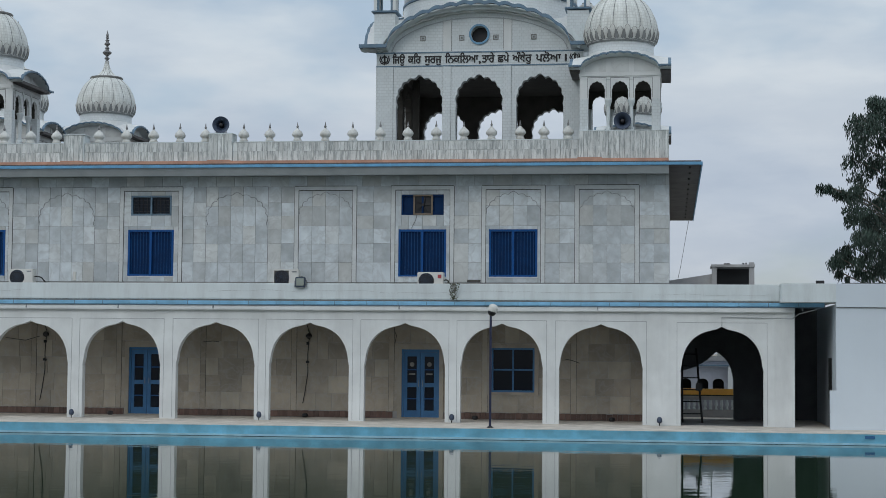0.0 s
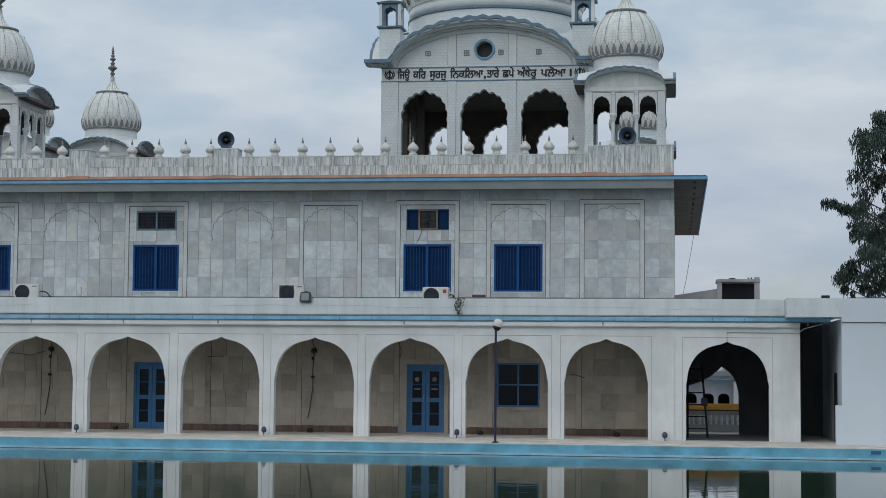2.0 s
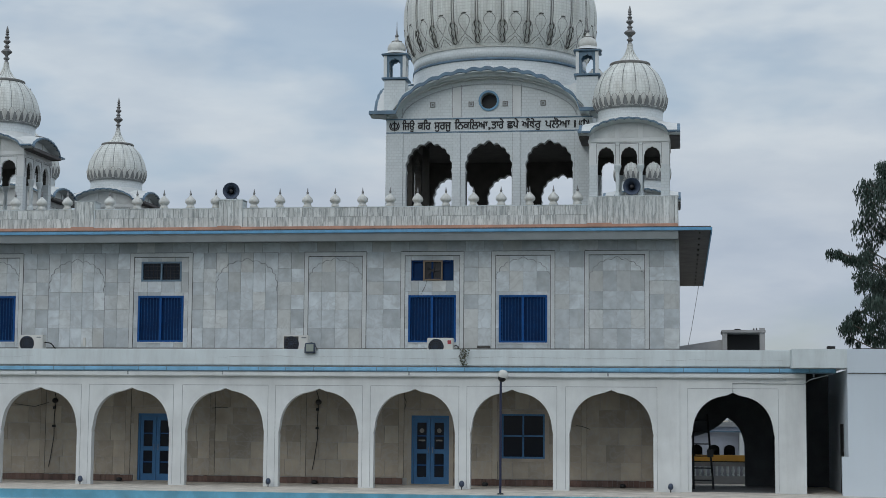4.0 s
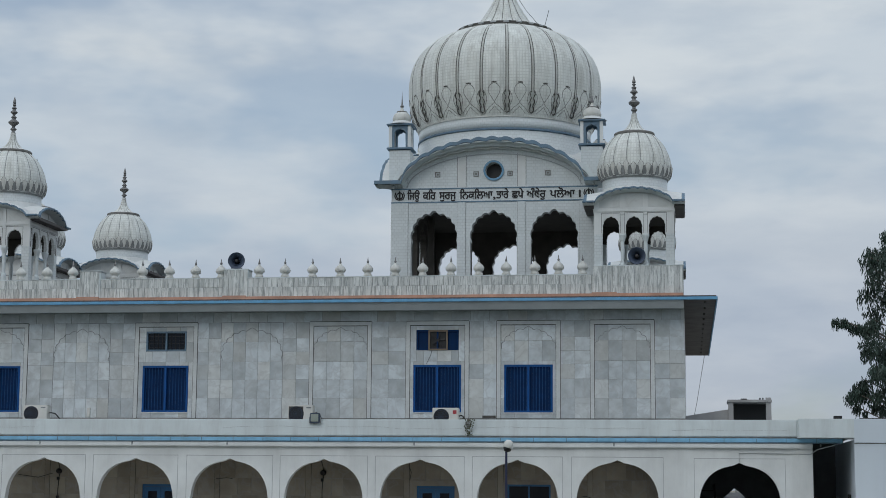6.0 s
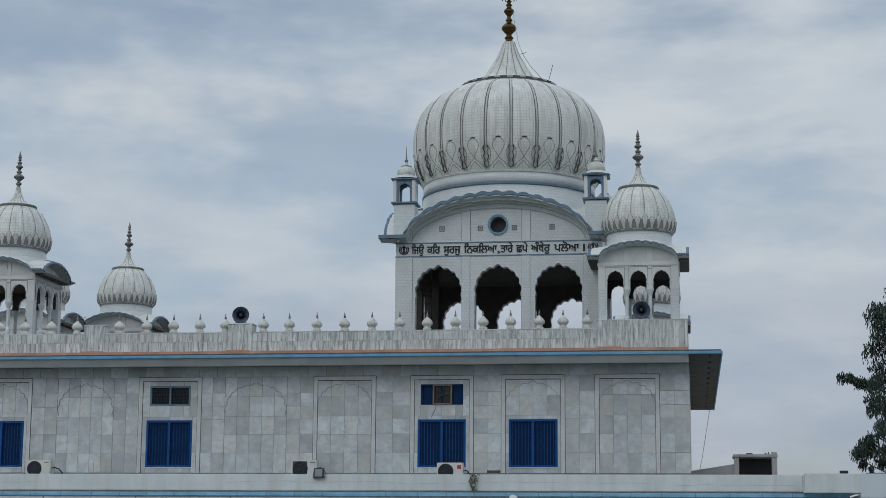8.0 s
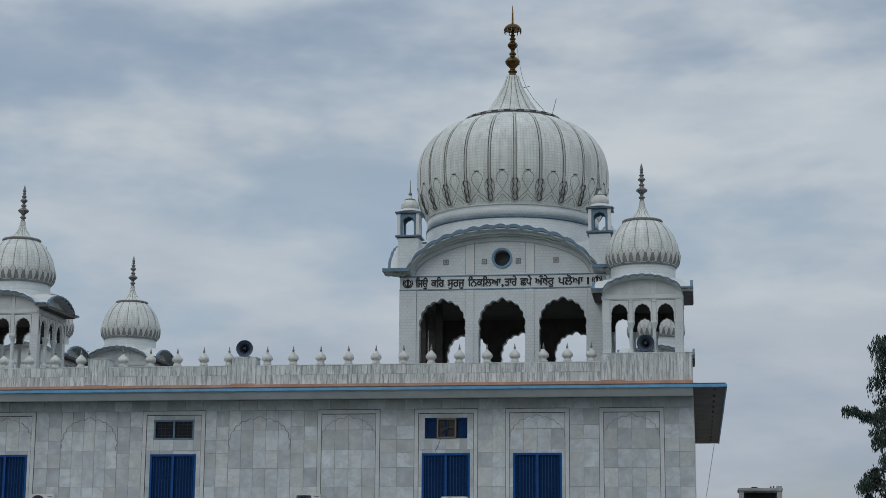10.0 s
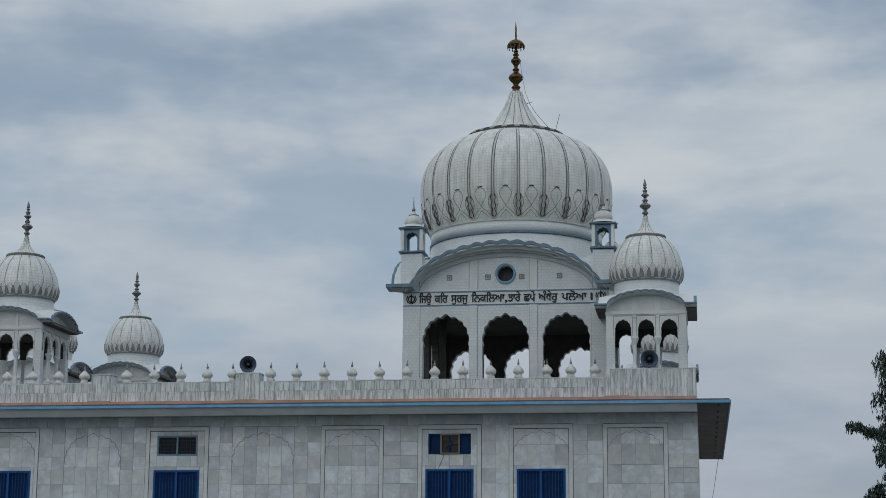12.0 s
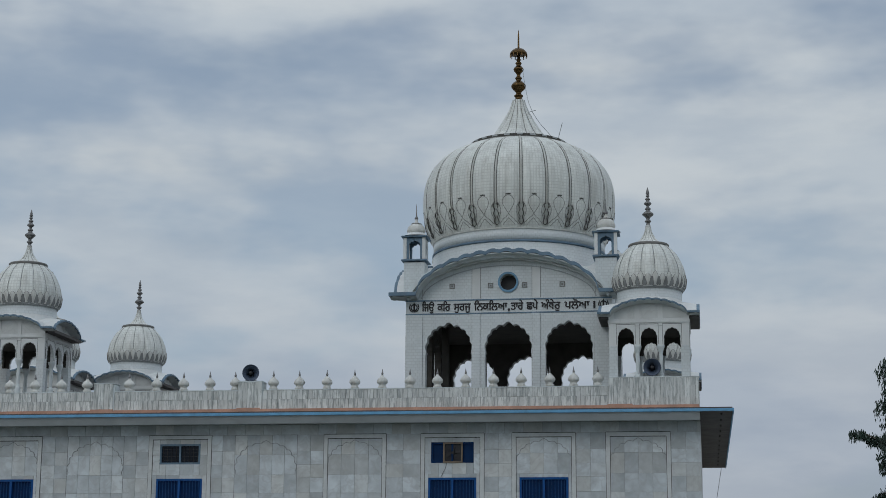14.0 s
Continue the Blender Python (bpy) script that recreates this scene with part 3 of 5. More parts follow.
part("hub", tube([(0, -0.04, 0), (0, 0.02, 0)], 0.05, n=10), BLACK, fan)

part("cable", tube([(-0.2, -0.03, -0.33), (-0.24, -0.05, -0.5), (-0.38, -0.06, -0.78)], 0.007, n=5), BLACK, fan)
part("vent_slot", boxes((-6.62, -6.18, -0.03, -0.02, 4.46, 4.54)), GAPBLACK, upper, "dark low vent slot")
part("cable_box", soft_box(-19.98, -19.88, -0.07, -0.02, 4.48, 4.78, 0.01), ACW, upper, "small white cable box")

# arcade back wall
DOORS = [(-17.36, "door_1"), (-8.13, "door_2")]
AWIN = (-5.80, -4.40, 0.90, 2.33)
back = empty("wall_back", 0, BACK_Y, 0, "arcade rear wall clad in sandy beige marble tiles", "marble wall", kind="structure")
holes_b = [(cx - 0.62, cx + 0.62, 0.05, 2.26) for cx, _ in DOORS] + [AWIN]
sur = [(cx - 0.76, cx + 0.76, 0.0, 2.42) for cx, _ in DOORS] + [(-5.95, -4.27, 0.80, 2.42)]
part("masonry", prism([[(-28.1, 0), (-0.05, 0), (-0.05, 4.3), (-28.1, 4.3)]] + [[(a, c), (b, c), (b, d), (a, d)] for a, b, c, d in holes_b], 0.0, 0.3), GROUT, back)
RB = [0.24, 0.80, 1.36, 1.92, 2.48, 3.04, 3.40]
strips = [-21.30, -18.33, -15.43, -12.35, -9.09, -6.02, -3.14]
xs = [-24.3] + strips + [-0.05]
for i, rw in enumerate(zip(RB, RB[1:])):
    cbr = []
    for a, b in zip(xs, xs[1:]):
        cuts = [0.0] + sorted((j + 1) / 5 + random.uniform(-0.05, 0.05) for j in range(4)) + [1.0]
        cbr += [(a + (b - a) * u, a + (b - a) * v) for u, v in zip(cuts, cuts[1:])]
    tiles(back, UNITB, cbr, [rw], sur, 0.0, joint=0.007)
for x in strips:
    part("strip", boxes((x - 0.085, x + 0.085, -0.04, -0.0, 0.24, 3.40)), BACKM, back)
    part("strip_edge", boxes((x - 0.095, x - 0.085, -0.03, 0.0, 0.24, 3.40), (x + 0.085, x + 0.095, -0.03, 0.0, 0.24, 3.40)), GAPBLACK, back)
DSLIP = to_mesh("dado_slip", boxes((-0.5, 0.5, -0.5, 0.5, -0.5, 0.5)), DADO)
x = -24.3
while x < -0.1:
    w = random.uniform(0.13, 0.20)
    if not any(a < x + w and x < b for a, b, c, d in sur[:2]):
        h = 0.225 + random.uniform(-0.01, 0.01)
        s = new("dado_slip", DSLIP)
        s.parent = back
        s.matrix_basis = Matrix.LocRotScale((x + w / 2, -0.025, h / 2 + 0.013), None, (w - 0.006, 0.05, h - 0.026))
    x += w
for a, b, c, d in sur:
    hx = [h for h in holes_b if a < h[0] < b][0]
    s = bmesh.new()
    box(s, a, hx[0], -0.05, 0.0, c, d)
    box(s, hx[1], b, -0.05, 0.0, c, d)
    box(s, hx[0], hx[1], -0.05, 0.0, hx[3], d)
    if hx[2] > 0.06:
        box(s, hx[0], hx[1], -0.05, 0.0, c, hx[2])
    else:
        box(s, hx[0], hx[1], -0.07, 0.0, 0.0, hx[2])
    part("surround", s, BACKM, back)

for cx, name in DOORS:
    d = empty(name, cx, BACK_Y, 0.05, "blue painted double door with dark glass panes, closed", "door", kind="structure")
    f = bmesh.new()
    for xa, xb, za, zb in ((-0.62, -0.55, 0, 2.21), (0.55, 0.62, 0, 2.21), (-0.55, 0.55, 2.13, 2.21)):
        box(f, xa, xb, -0.01, 0.09, za, zb)
    part("door_frame", f, DOORB, d)
    for s in (-1, 1):
        def bx(xa, xb):
            return (min(s * xa, s * xb), max(s * xa, s * xb))
        leaf = bmesh.new()
        for xa, xb, za, zb in ((0.005, 0.13, 0, 2.12), (0.44, 0.545, 0, 2.12), (0.13, 0.44, 0, 0.22), (0.13, 0.44, 0.98, 1.12), (0.13, 0.44, 1.98, 2.12)):
            box(leaf, *bx(xa, xb), 0.02, 0.06, za, zb)
        lf = part("leaf", leaf, DOORB, d)
        part("pane", boxes((*bx(0.13, 0.44), 0.04, 0.05, 0.22, 0.98)), GLASS, lf)
        part("pane", boxes((*bx(0.13, 0.44), 0.04, 0.05, 1.12, 1.98)), GLASS, lf)
        part("glazing_bar", boxes((*bx(0.13, 0.44), 0.03, 0.055, 0.585, 0.625), (*bx(0.13, 0.44), 0.03, 0.055, 1.53, 1.57)), mat_bar, lf)
        part("door_handle", tube([(s * 0.07, 0.0, 1.0), (s * 0.07, 0.0, 1.2)], 0.012), METAL, lf)
        if cx > -10:
            em = lathe([(0.01, -0.005), (0.075, -0.005), (0.075, 0.005), (0.01, 0.005)], 16)
            bmesh.ops.rotate(em, verts=em.verts, matrix=Matrix.Rotation(math.pi / 2, 3, "X"))
            bmesh.ops.translate(em, verts=em.verts, vec=(s * 0.285, 0.03, 1.72))
            part("etched_mark", em, LINEGREY, lf, "faint grey roundel on the glass")
            part("etched_line", boxes((*bx(0.18, 0.39), 0.03, 0.038, 1.38, 1.43)), LINEGREY, lf)
wd = empty("window_9", -5.10, BACK_Y, 0.90, "blue framed four-pane window with dark glass", "window", kind="structure")
f = bmesh.new()
for xa, xb, za, zb in ((-0.70, -0.64, 0, 1.43), (0.64, 0.70, 0, 1.43), (-0.64, 0.64, 0, 0.06), (-0.64, 0.64, 1.37, 1.43), (-0.025, 0.025, 0.06, 1.37), (-0.64, 0.64, 0.70, 0.75)):
    box(f, xa, xb, -0.02, 0.07, za, zb)
part("window_frame", f, DOORB, wd)
for xa, xb in ((-0.64, -0.025), (0.025, 0.64)):
    for za, zb in ((0.06, 0.70), (0.75, 1.37)):
        part("pane", boxes((xa, xb, 0.03, 0.04, za, zb)), GLASS, wd)

# added unseen wall, coloured dark so that rooms behind stay dark
solid("wall_core", boxes((-28.1, -0.4, 55.3, 55.5, 0, 8.1)), DARKIN, "plain dark wall added to keep the hall rooms dark", "wall", "structure")

# ---------- roof, eaves, parapet ----------
solid("wall_side", boxes((-0.39, -0.09, 55.01, 76.0, 0, 8.17)), MARBLE, "marble side wall of the hall", "wall", "structure")
solid("wall_rear", boxes((-28.1, -0.09, 76.0, 76.3, 0, 8.17)), WHITE, "plain white rear wall of the hall", "wall", "structure")
roof = empty("roof", 0, 0, 0, "flat concrete roof with blue-edged projecting eaves", "roof", kind="structure")
part("roof_slab", boxes((-28.1, 0.92, 53.72, 76.8, 8.176, 8.30)), SOFFITB, roof, "roof slab with a dark brown soffit")
part("fascia", soft_box(-28.1, 0.96, 53.66, 53.715, 8.160, 8.255, 0.01), BLUE, roof, "light blue painted eave edge")
part("fascia", boxes((0.925, 0.965, 53.72, 76.8, 8.150, 8.262)), BLUE, roof)
part("front_soffit", prism([[(53.725, 8.174), (53.725, 8.160), (53.87, 7.915), (54.69, 7.975), (54.69, 8.174)]], -28.1, -0.10, axis="x"), SOFFIT, roof, "grey sloping soffit")
bs = bmesh.new()
for i in range(12):
    for xx in (0.58,):
        yy = 54.4 + i * 1.85
        box(bs, xx - 0.03, xx + 0.03, yy - 0.05, yy + 0.05, 8.12, 8.176)
part("soffit_hooks", bs, GAPBLACK, roof)
part("coat_edge", soft_box(-28.1, -0.10, 53.80, 54.6, 8.262, 8.40, 0.02), PINK, roof, "pink waterproofing along the roof edge")
part("coat_lip", boxes((-28.1, -0.10, 53.77, 53.80, 8.262, 8.33)), PINK, roof)
for x in (-19.8, -14.77, -2.6):
    part("coat_patch", soft_box(x - 0.4, x + 0.4, 53.765, 53.81, 8.30, 8.43, 0.012), PINK, roof)

par = empty("roof_parapet", 0, 54, 0, "low parapet of streaked white marble slips", "parapet", kind="structure")
part("core", boxes((-28.1, -0.10, 0.02, 0.22, 8.40, 9.03)), GROUT, par)
far_slips = bmesh.new()
SLIP = to_mesh("marble_slip", boxes((-0.5, 0.5, -0.5, 0.5, -0.5, 0.5)), STRIPE)


def slips(x0, x1, z0, z1, y=0.0):
    x = x0
    while x < x1 - 0.05:
        w = min(random.uniform(0.135, 0.20), x1 - x)
        out = random.uniform(0.0, 0.008)
        if x < -24.0:
            box(far_slips, x, x + w - 0.008, y - out, y + 0.03, z0, z1 - 0.006)
        else:
            s = new("marble_slip", SLIP)
            s.parent = par
            s.matrix_basis = Matrix.LocRotScale((x + w / 2, y + (0.03 - out) / 2, (z0 + z1) / 2), None, (w - 0.008, 0.03 + out, z1 - z0 - 0.006))
        x += w


for x0, x1 in ((-28.1, -20.15), (-19.44, -15.17), (-14.36, -2.97)):
    slips(x0, x1, 8.40, 8.73)
    slips(x0, x1, 8.73, 9.03)
for x0, x1 in ((-20.15, -19.44), (-15.17, -14.36)):
    slips(x0, x1, 8.41, 9.30, -0.06)
slips(-2.97, -0.10, 8.40, 9.30, -0.01)
tagged(part("marble_slips", far_slips, STRIPE, par, "narrow streaked marble slips"), kind="stuff")
part("coping", boxes((-28.1, -2.97, -0.015, 0.24, 9.03, 9.055)), PARA, par)
for x0, x1 in ((-20.15, -19.44), (-15.17, -14.36)):
    part("pier_block", boxes((x0, x1, -0.028, 0.5, 8.40, 9.29)), PARA, par)
    part("pier_cap", soft_box(x0 - 0.02, x1 + 0.02, -0.08, 0.52, 9.30, 9.335, 0.008), PARA, par)
part("corner_block", boxes((-2.97, -0.10, 0.021, 0.3, 8.40, 9.29)), PARA, par)
part("corner_cap", boxes((-2.99, -0.08, -0.02, 0.32, 9.30, 9.325)), PARA, par)
part("side_core", boxes((-0.33, -0.10, 0.3, 22, 8.40, 9.03)), PARA, par)

# ---------- things on the roof ----------
fin = empty("parapet_finial", -11.28, 54.12, 9.055, "small white bulb finial with a weathered spike on the parapet", "finial", "finials along the parapet")
part("bulb", lathe(smooth_profile([(0.14, 0), (0.14, 0.06), (0.115, 0.08), (0.115, 0.13), (0.17, 0.18), (0.18, 0.25), (0.135, 0.33), (0.07, 0.39), (0.035, 0.44)], 3), 16), FINI, fin, smooth=True)
part("spike", lathe([(0.042, 0.42), (0.03, 0.46), (0.044, 0.49), (0.026, 0.52), (0.006, 0.64)], 8), STONEF, fin, "dark weathered spike", smooth=True)
for x in (-26.9, -25.97, -25.05, -24.1, -23.2, -22.3, -21.37, -20.46, -18.99, -18.03, -17.10, -16.19, -15.32, -14.02, -13.14, -12.21, -10.36, -9.44, -8.53, -7.60, -6.69, -5.79, -4.86, -4.09, -3.31):
    copy_thing(fin, pose(x, 54.12, 9.055, 0, 0, random.uniform(-30, 30)))


def horn(x, y, z, rz, label):
    h = empty("loudspeaker", x, y, z, label, "loudspeaker", "horn loudspeakers on the roof")
    b = lathe(smooth_profile([(0.05, 0.25), (0.06, 0.2), (0.09, 0.12), (0.15, 0.03), (0.235, -0.03), (0.25, -0.03), (0.25, -0.015), (0.17, 0.06), (0.11, 0.16), (0.10, 0.27), (0.05, 0.28)], 3), 28)
    bmesh.ops.rotate(b, verts=b.verts, matrix=Matrix.Rotation(-math.pi / 2, 3, "X"))
    for v in b.verts:
        v.co = (v.co.x, v.co.y, v.co.z)
    part("bell", b, HORNM, h, smooth=True)
    c = lathe(smooth_profile([(0.0, -0.02), (0.05, -0.01), (0.06, 0.04), (0.075, 0.2)], 3), 16)
    bmesh.ops.rotate(c, verts=c.verts, matrix=Matrix.Rotation(-math.pi / 2, 3, "X"))
    part("centre_cone", c, BLACK, h, smooth=True)
    part("driver", tube([(0, 0.26, 0), (0, 0.42, 0)], 0.085, n=14), BLACK, h)
    part("bracket", tube([(-0.16, 0.1, 0), (-0.16, 0.1, -0.22), (0.16, 0.1, -0.22), (0.16, 0.1, 0)], 0.014), METAL, h)
    part("post", tube([(0, 0.1, -0.22), (0, 0.1, -0.32)], 0.02), METAL, h)
    h.rotation_euler, h.scale = (0, 0, radians(rz)), (1.1, 1.1, 1.1)
    return h


horn(-14.80, 54.10, 9.63, 10, "grey horn loudspeaker standing on a parapet pier")
horn(-1.57, 54.02, 9.62, 0, "grey-blue horn loudspeaker in front of the corner kiosk")


def scallop_curve(half, flat, z0, rise, n=60, power=0.62, bumps=11, amp=0.03):
    """Bowed edge of a curved roof: flat tails, an arched middle and small scallops."""
    inner = half - flat
    pts = [(-half, z0)]
    for i in range(n + 1):
        x = -inner + 2 * inner * i / n
        u = abs(x) / inner
        z = z0 + rise * max(0.0, 1 - u * u) ** power
        s = abs(math.sin(math.pi * bumps * i / n)) if 0 < i < n else 0
        pts.append((x, z + amp * s * (1 if u < 0.97 else 0)))
    return pts + [(half, z0)]


def bow_roof(parent, half, wall, flat, z0, rise, thick, power, bumps, amp, side):
    """One side's curved eave: roof shell, blue lip and dark underside. side: quarter turns."""
    if side % 2:
        half, z0 = half - 0.005, z0 - 0.004
    top = scallop_curve(half, flat, z0, rise, 60, power, bumps, amp)
    turn = Matrix.Rotation(side * math.pi / 2, 4, "Z")
    y0 = -half
    lip = bmesh.new()
    cols = []
    for x, z in top:
        cols.append([lip.verts.new(c) for c in ((x, y0, z + thick), (x, y0, z), (x, y0 + 0.10, z), (x, y0 + 0.10, z + thick))])
    for a, b in zip(cols, cols[1:]):
        for i in range(4):
            lip.faces.new((a[i], a[(i + 1) % 4], b[(i + 1) % 4], b[i]))
    lip.faces.new(cols[0]), lip.faces.new(cols[-1])
    shell = bmesh.new()
    cols = []
    inner = half - flat
    for x, z in top:
        yb = -abs(x) if abs(x) > inner else -inner * 0.0 - abs(x)
        zb = z + thick + 0.12 * (1 - abs(x) / half)
        yb = max(yb, -half + 0.11)
        row = [(x, y0 + 0.101, z + 0.01), (x, y0 + 0.101, z + thick + 0.004), (x, (y0 + yb) / 2, (z + thick + zb) / 2 + 0.05 * (1 - abs(x) / half)), (x, yb, zb), (x, yb, zb - 0.08), (x, (y0 + yb) / 2, (z + zb) / 2)]
        cols.append([shell.verts.new(c) for c in row])
    for a, b in zip(cols, cols[1:]):
        for i in range(6):
            shell.faces.new((a[i], a[(i + 1) % 6], b[(i + 1) % 6], b[i]))
    under = bmesh.new()
    plain = scallop_curve(half, flat, z0, rise, 60, power, bumps, 0.0)
    cols = []
    for x, z in plain:
        ya = max(-half + 0.03, -half + 0.03)
        cols.append([under.verts.new(c) for c in ((x, ya, z + 0.015), (x, -wall, z - 0.05), (x, -wall, z), (x, ya, z + 0.05))])
    for a, b in zip(cols, cols[1:]):
        for i in range(4):
            under.faces.new((a[i], a[(i + 1) % 4], b[(i + 1) % 4], b[i]))
    bmesh.ops.transform(under, matrix=turn, verts=under.verts)
    part("eave_underside", under, PARA, parent)
    for b_ in (lip, shell):
        bmesh.ops.transform(b_, matrix=turn, verts=b_.verts)
    part("eave_lip", lip, BLUEG, parent, "faded blue scalloped eave edge")
    part("eave_shell", shell, WHITE, parent)


def wall_ring(parent, name, half, thick, z0, z1, arches, spring, apex, hw, lobes, material, inner=None, cusp=0.06, rear_drop=0.0):
    """Four walls, each with the same row of lobed arches, every bay a part; an inner lining, coloured dark as shade, if
    given.
    """
    layers = [(-half, -half + thick, material)] if inner is None else [(-half, -half + thick * 0.6, material), (-half + thick * 0.6, -half + thick, inner)]
    edges = [-half] + [(a + c) / 2 for a, c in zip(arches, arches[1:])] + [half]
    for s in range(4):
        inset = thick if s % 2 else 0.0
        sp_, ap_ = (spring - rear_drop, apex - rear_drop) if s == 2 else (spring, apex)
        for ya, yb, m in layers:
            for i, cx in enumerate(arches):
                x0, x1 = max(edges[i], -half + inset), min(edges[i + 1], half - inset)
                a = cusped_arch(cx, hw, sp_, ap_, lobes, cusp, 5, 0.085 * hw / 0.78)
                loop = [(x0, z0), (cx - hw, z0), (cx - hw, sp_ - 0.12 * hw)] + a + [(cx + hw, sp_ - 0.12 * hw), (cx + hw, z0), (x1, z0), (x1, z1), (x0, z1)]
                b = grid_uv(prism([loop], ya, yb))
                bmesh.ops.transform(b, matrix=Matrix.Rotation(s * math.pi / 2, 4, "Z"), verts=b.verts)
                part(name, b, m, parent)


def dome_relief(parent, rf, count, phase, z0, z1, r, dark_r):
    """Moulded leaves round the foot of a ribbed dome: a drop in each lobe, curves below it, black wavy tubes as the
    shade at the ribs.
    """
    high, half = z1 - z0, math.pi / count

    def at(a, z):
        return (rf(z) * math.sin(a), -rf(z) * math.cos(a), z)

    curves = (((0.0, 0.36), (0.16, 0.28), (0.42, 0.20), (0.66, 0.09), (0.80, 0.03)),
              ((0.0, 0.23), (0.18, 0.15), (0.40, 0.06), (0.52, 0.0)),
              ((0.88, 0.76), (0.70, 0.64), (0.60, 0.50), (0.66, 0.36), (0.80, 0.24), (0.86, 0.16)))
    for k in range(count):
        rib = phase + 2 * math.pi * k / count
        mid = rib + half
        leaf = bmesh.new()
        for sg in (-1, 1):
            run = []
            for i in range(11):
                u = i / 10
                w = 0.46 * half * max(0.0, math.sin(math.pi * u ** 1.5)) ** 0.75
                run.append(at(mid + sg * w, z0 + high * (0.36 + 0.64 * u)))
            tube(run, r, leaf, 4)
            for cv in curves:
                tube([at(mid + sg * w * half, z0 + high * h) for w, h in smooth_profile(list(cv), 2)], r, leaf, 4)
        part("moulded_leaf", leaf, LINEGREY, parent)
        part("leaf_tip", tube([at(mid + q * half, z1 + 0.02 * high * (1 - abs(q) * 4)) for q in (-0.2, 0, 0.2)], dark_r * 0.9, n=5), GAPBLACK, parent)
        # shadow between neighbouring leaves, drawn as twin black tubes
        gap = bmesh.new()
        for sg in (-1, 1):
            run = [at(rib + sg * half * ((0.06 + 0.13 * abs(math.sin(i * 0.62 + 0.3))) if i else 0.0), z0 + high * (0.02 + 0.70 * i / 14)) for i in range(15)]
            tube(run, dark_r * (1.0 if sg * math.sin(rib) >= 0 else 0.75), gap, 4)
        part("leaf_gap", gap, GAPBLACK, parent)


def leaf_band(parent, rf, count, z0, z1, lift):
    """A row of upright pointed leaves, each a raised part, over a band darkened as their shade."""
    zs = np.linspace(z0 - 0.02, z0 + 0.62 * (z1 - z0), 6)
    # grey ring paints the shade between the leaves
    part("leaf_shade", lathe([(rf(z) + 0.004, z) for z in zs], 96, cap=False), LINE, parent, "band darkened as shade behind the leaves", smooth=True)
    shape = ((0.0, 0.52), (0.2, 0.42), (0.42, 0.60), (0.62, 0.78), (0.78, 0.66), (0.9, 0.36), (1.0, 0.03))
    for k in range(count):
        mid, tall = 2 * math.pi * k / count, (z1 - z0) * (1.0 if k % 2 else 0.84)
        b = bmesh.new()
        rows = []
        for u, w in shape:
            z = z0 + tall * u
            out = rf(z) + lift * (0.5 + 0.9 * u * u)
            rows.append([b.verts.new((rr * math.sin(mid + q * w * math.pi / count), -rr * math.cos(mid + q * w * math.pi / count), z))
                         for q, rr in ((-1, out - 0.35 * lift), (0, out + 0.4 * lift), (1, out - 0.35 * lift), (1, rf(z) - 0.02), (-1, rf(z) - 0.02))])
        for p, q in zip(rows, rows[1:]):
            for i in range(5):
                b.faces.new((p[i], p[(i + 1) % 5], q[(i + 1) % 5], q[i]))
        b.faces.new(rows[0]), b.faces.new(rows[-1])
        part("moulded_leaf", b, FINI, parent)
        edge_ = bmesh.new()
        for q in (-1, 1):
            tube([((rf(z0 + tall * u) + 0.012) * math.sin(mid + q * w * math.pi / count), -(rf(z0 + tall * u) + 0.012) * math.cos(mid + q * w * math.pi / count), z0 + tall * u) for u, w in shape], 0.0075, edge_, 4)
        part("leaf_outline", edge_, LINEGREY, parent)


def interp(profile):
    zs = [p[1] for p in profile]
    rs = [p[0] for p in profile]
    return lambda z: float(np.interp(z, zs, rs))


mat_rib = mat("weathered_rib_line", (0.17, 0.17, 0.16), 0.9, vary=0.4, scale=3.0)


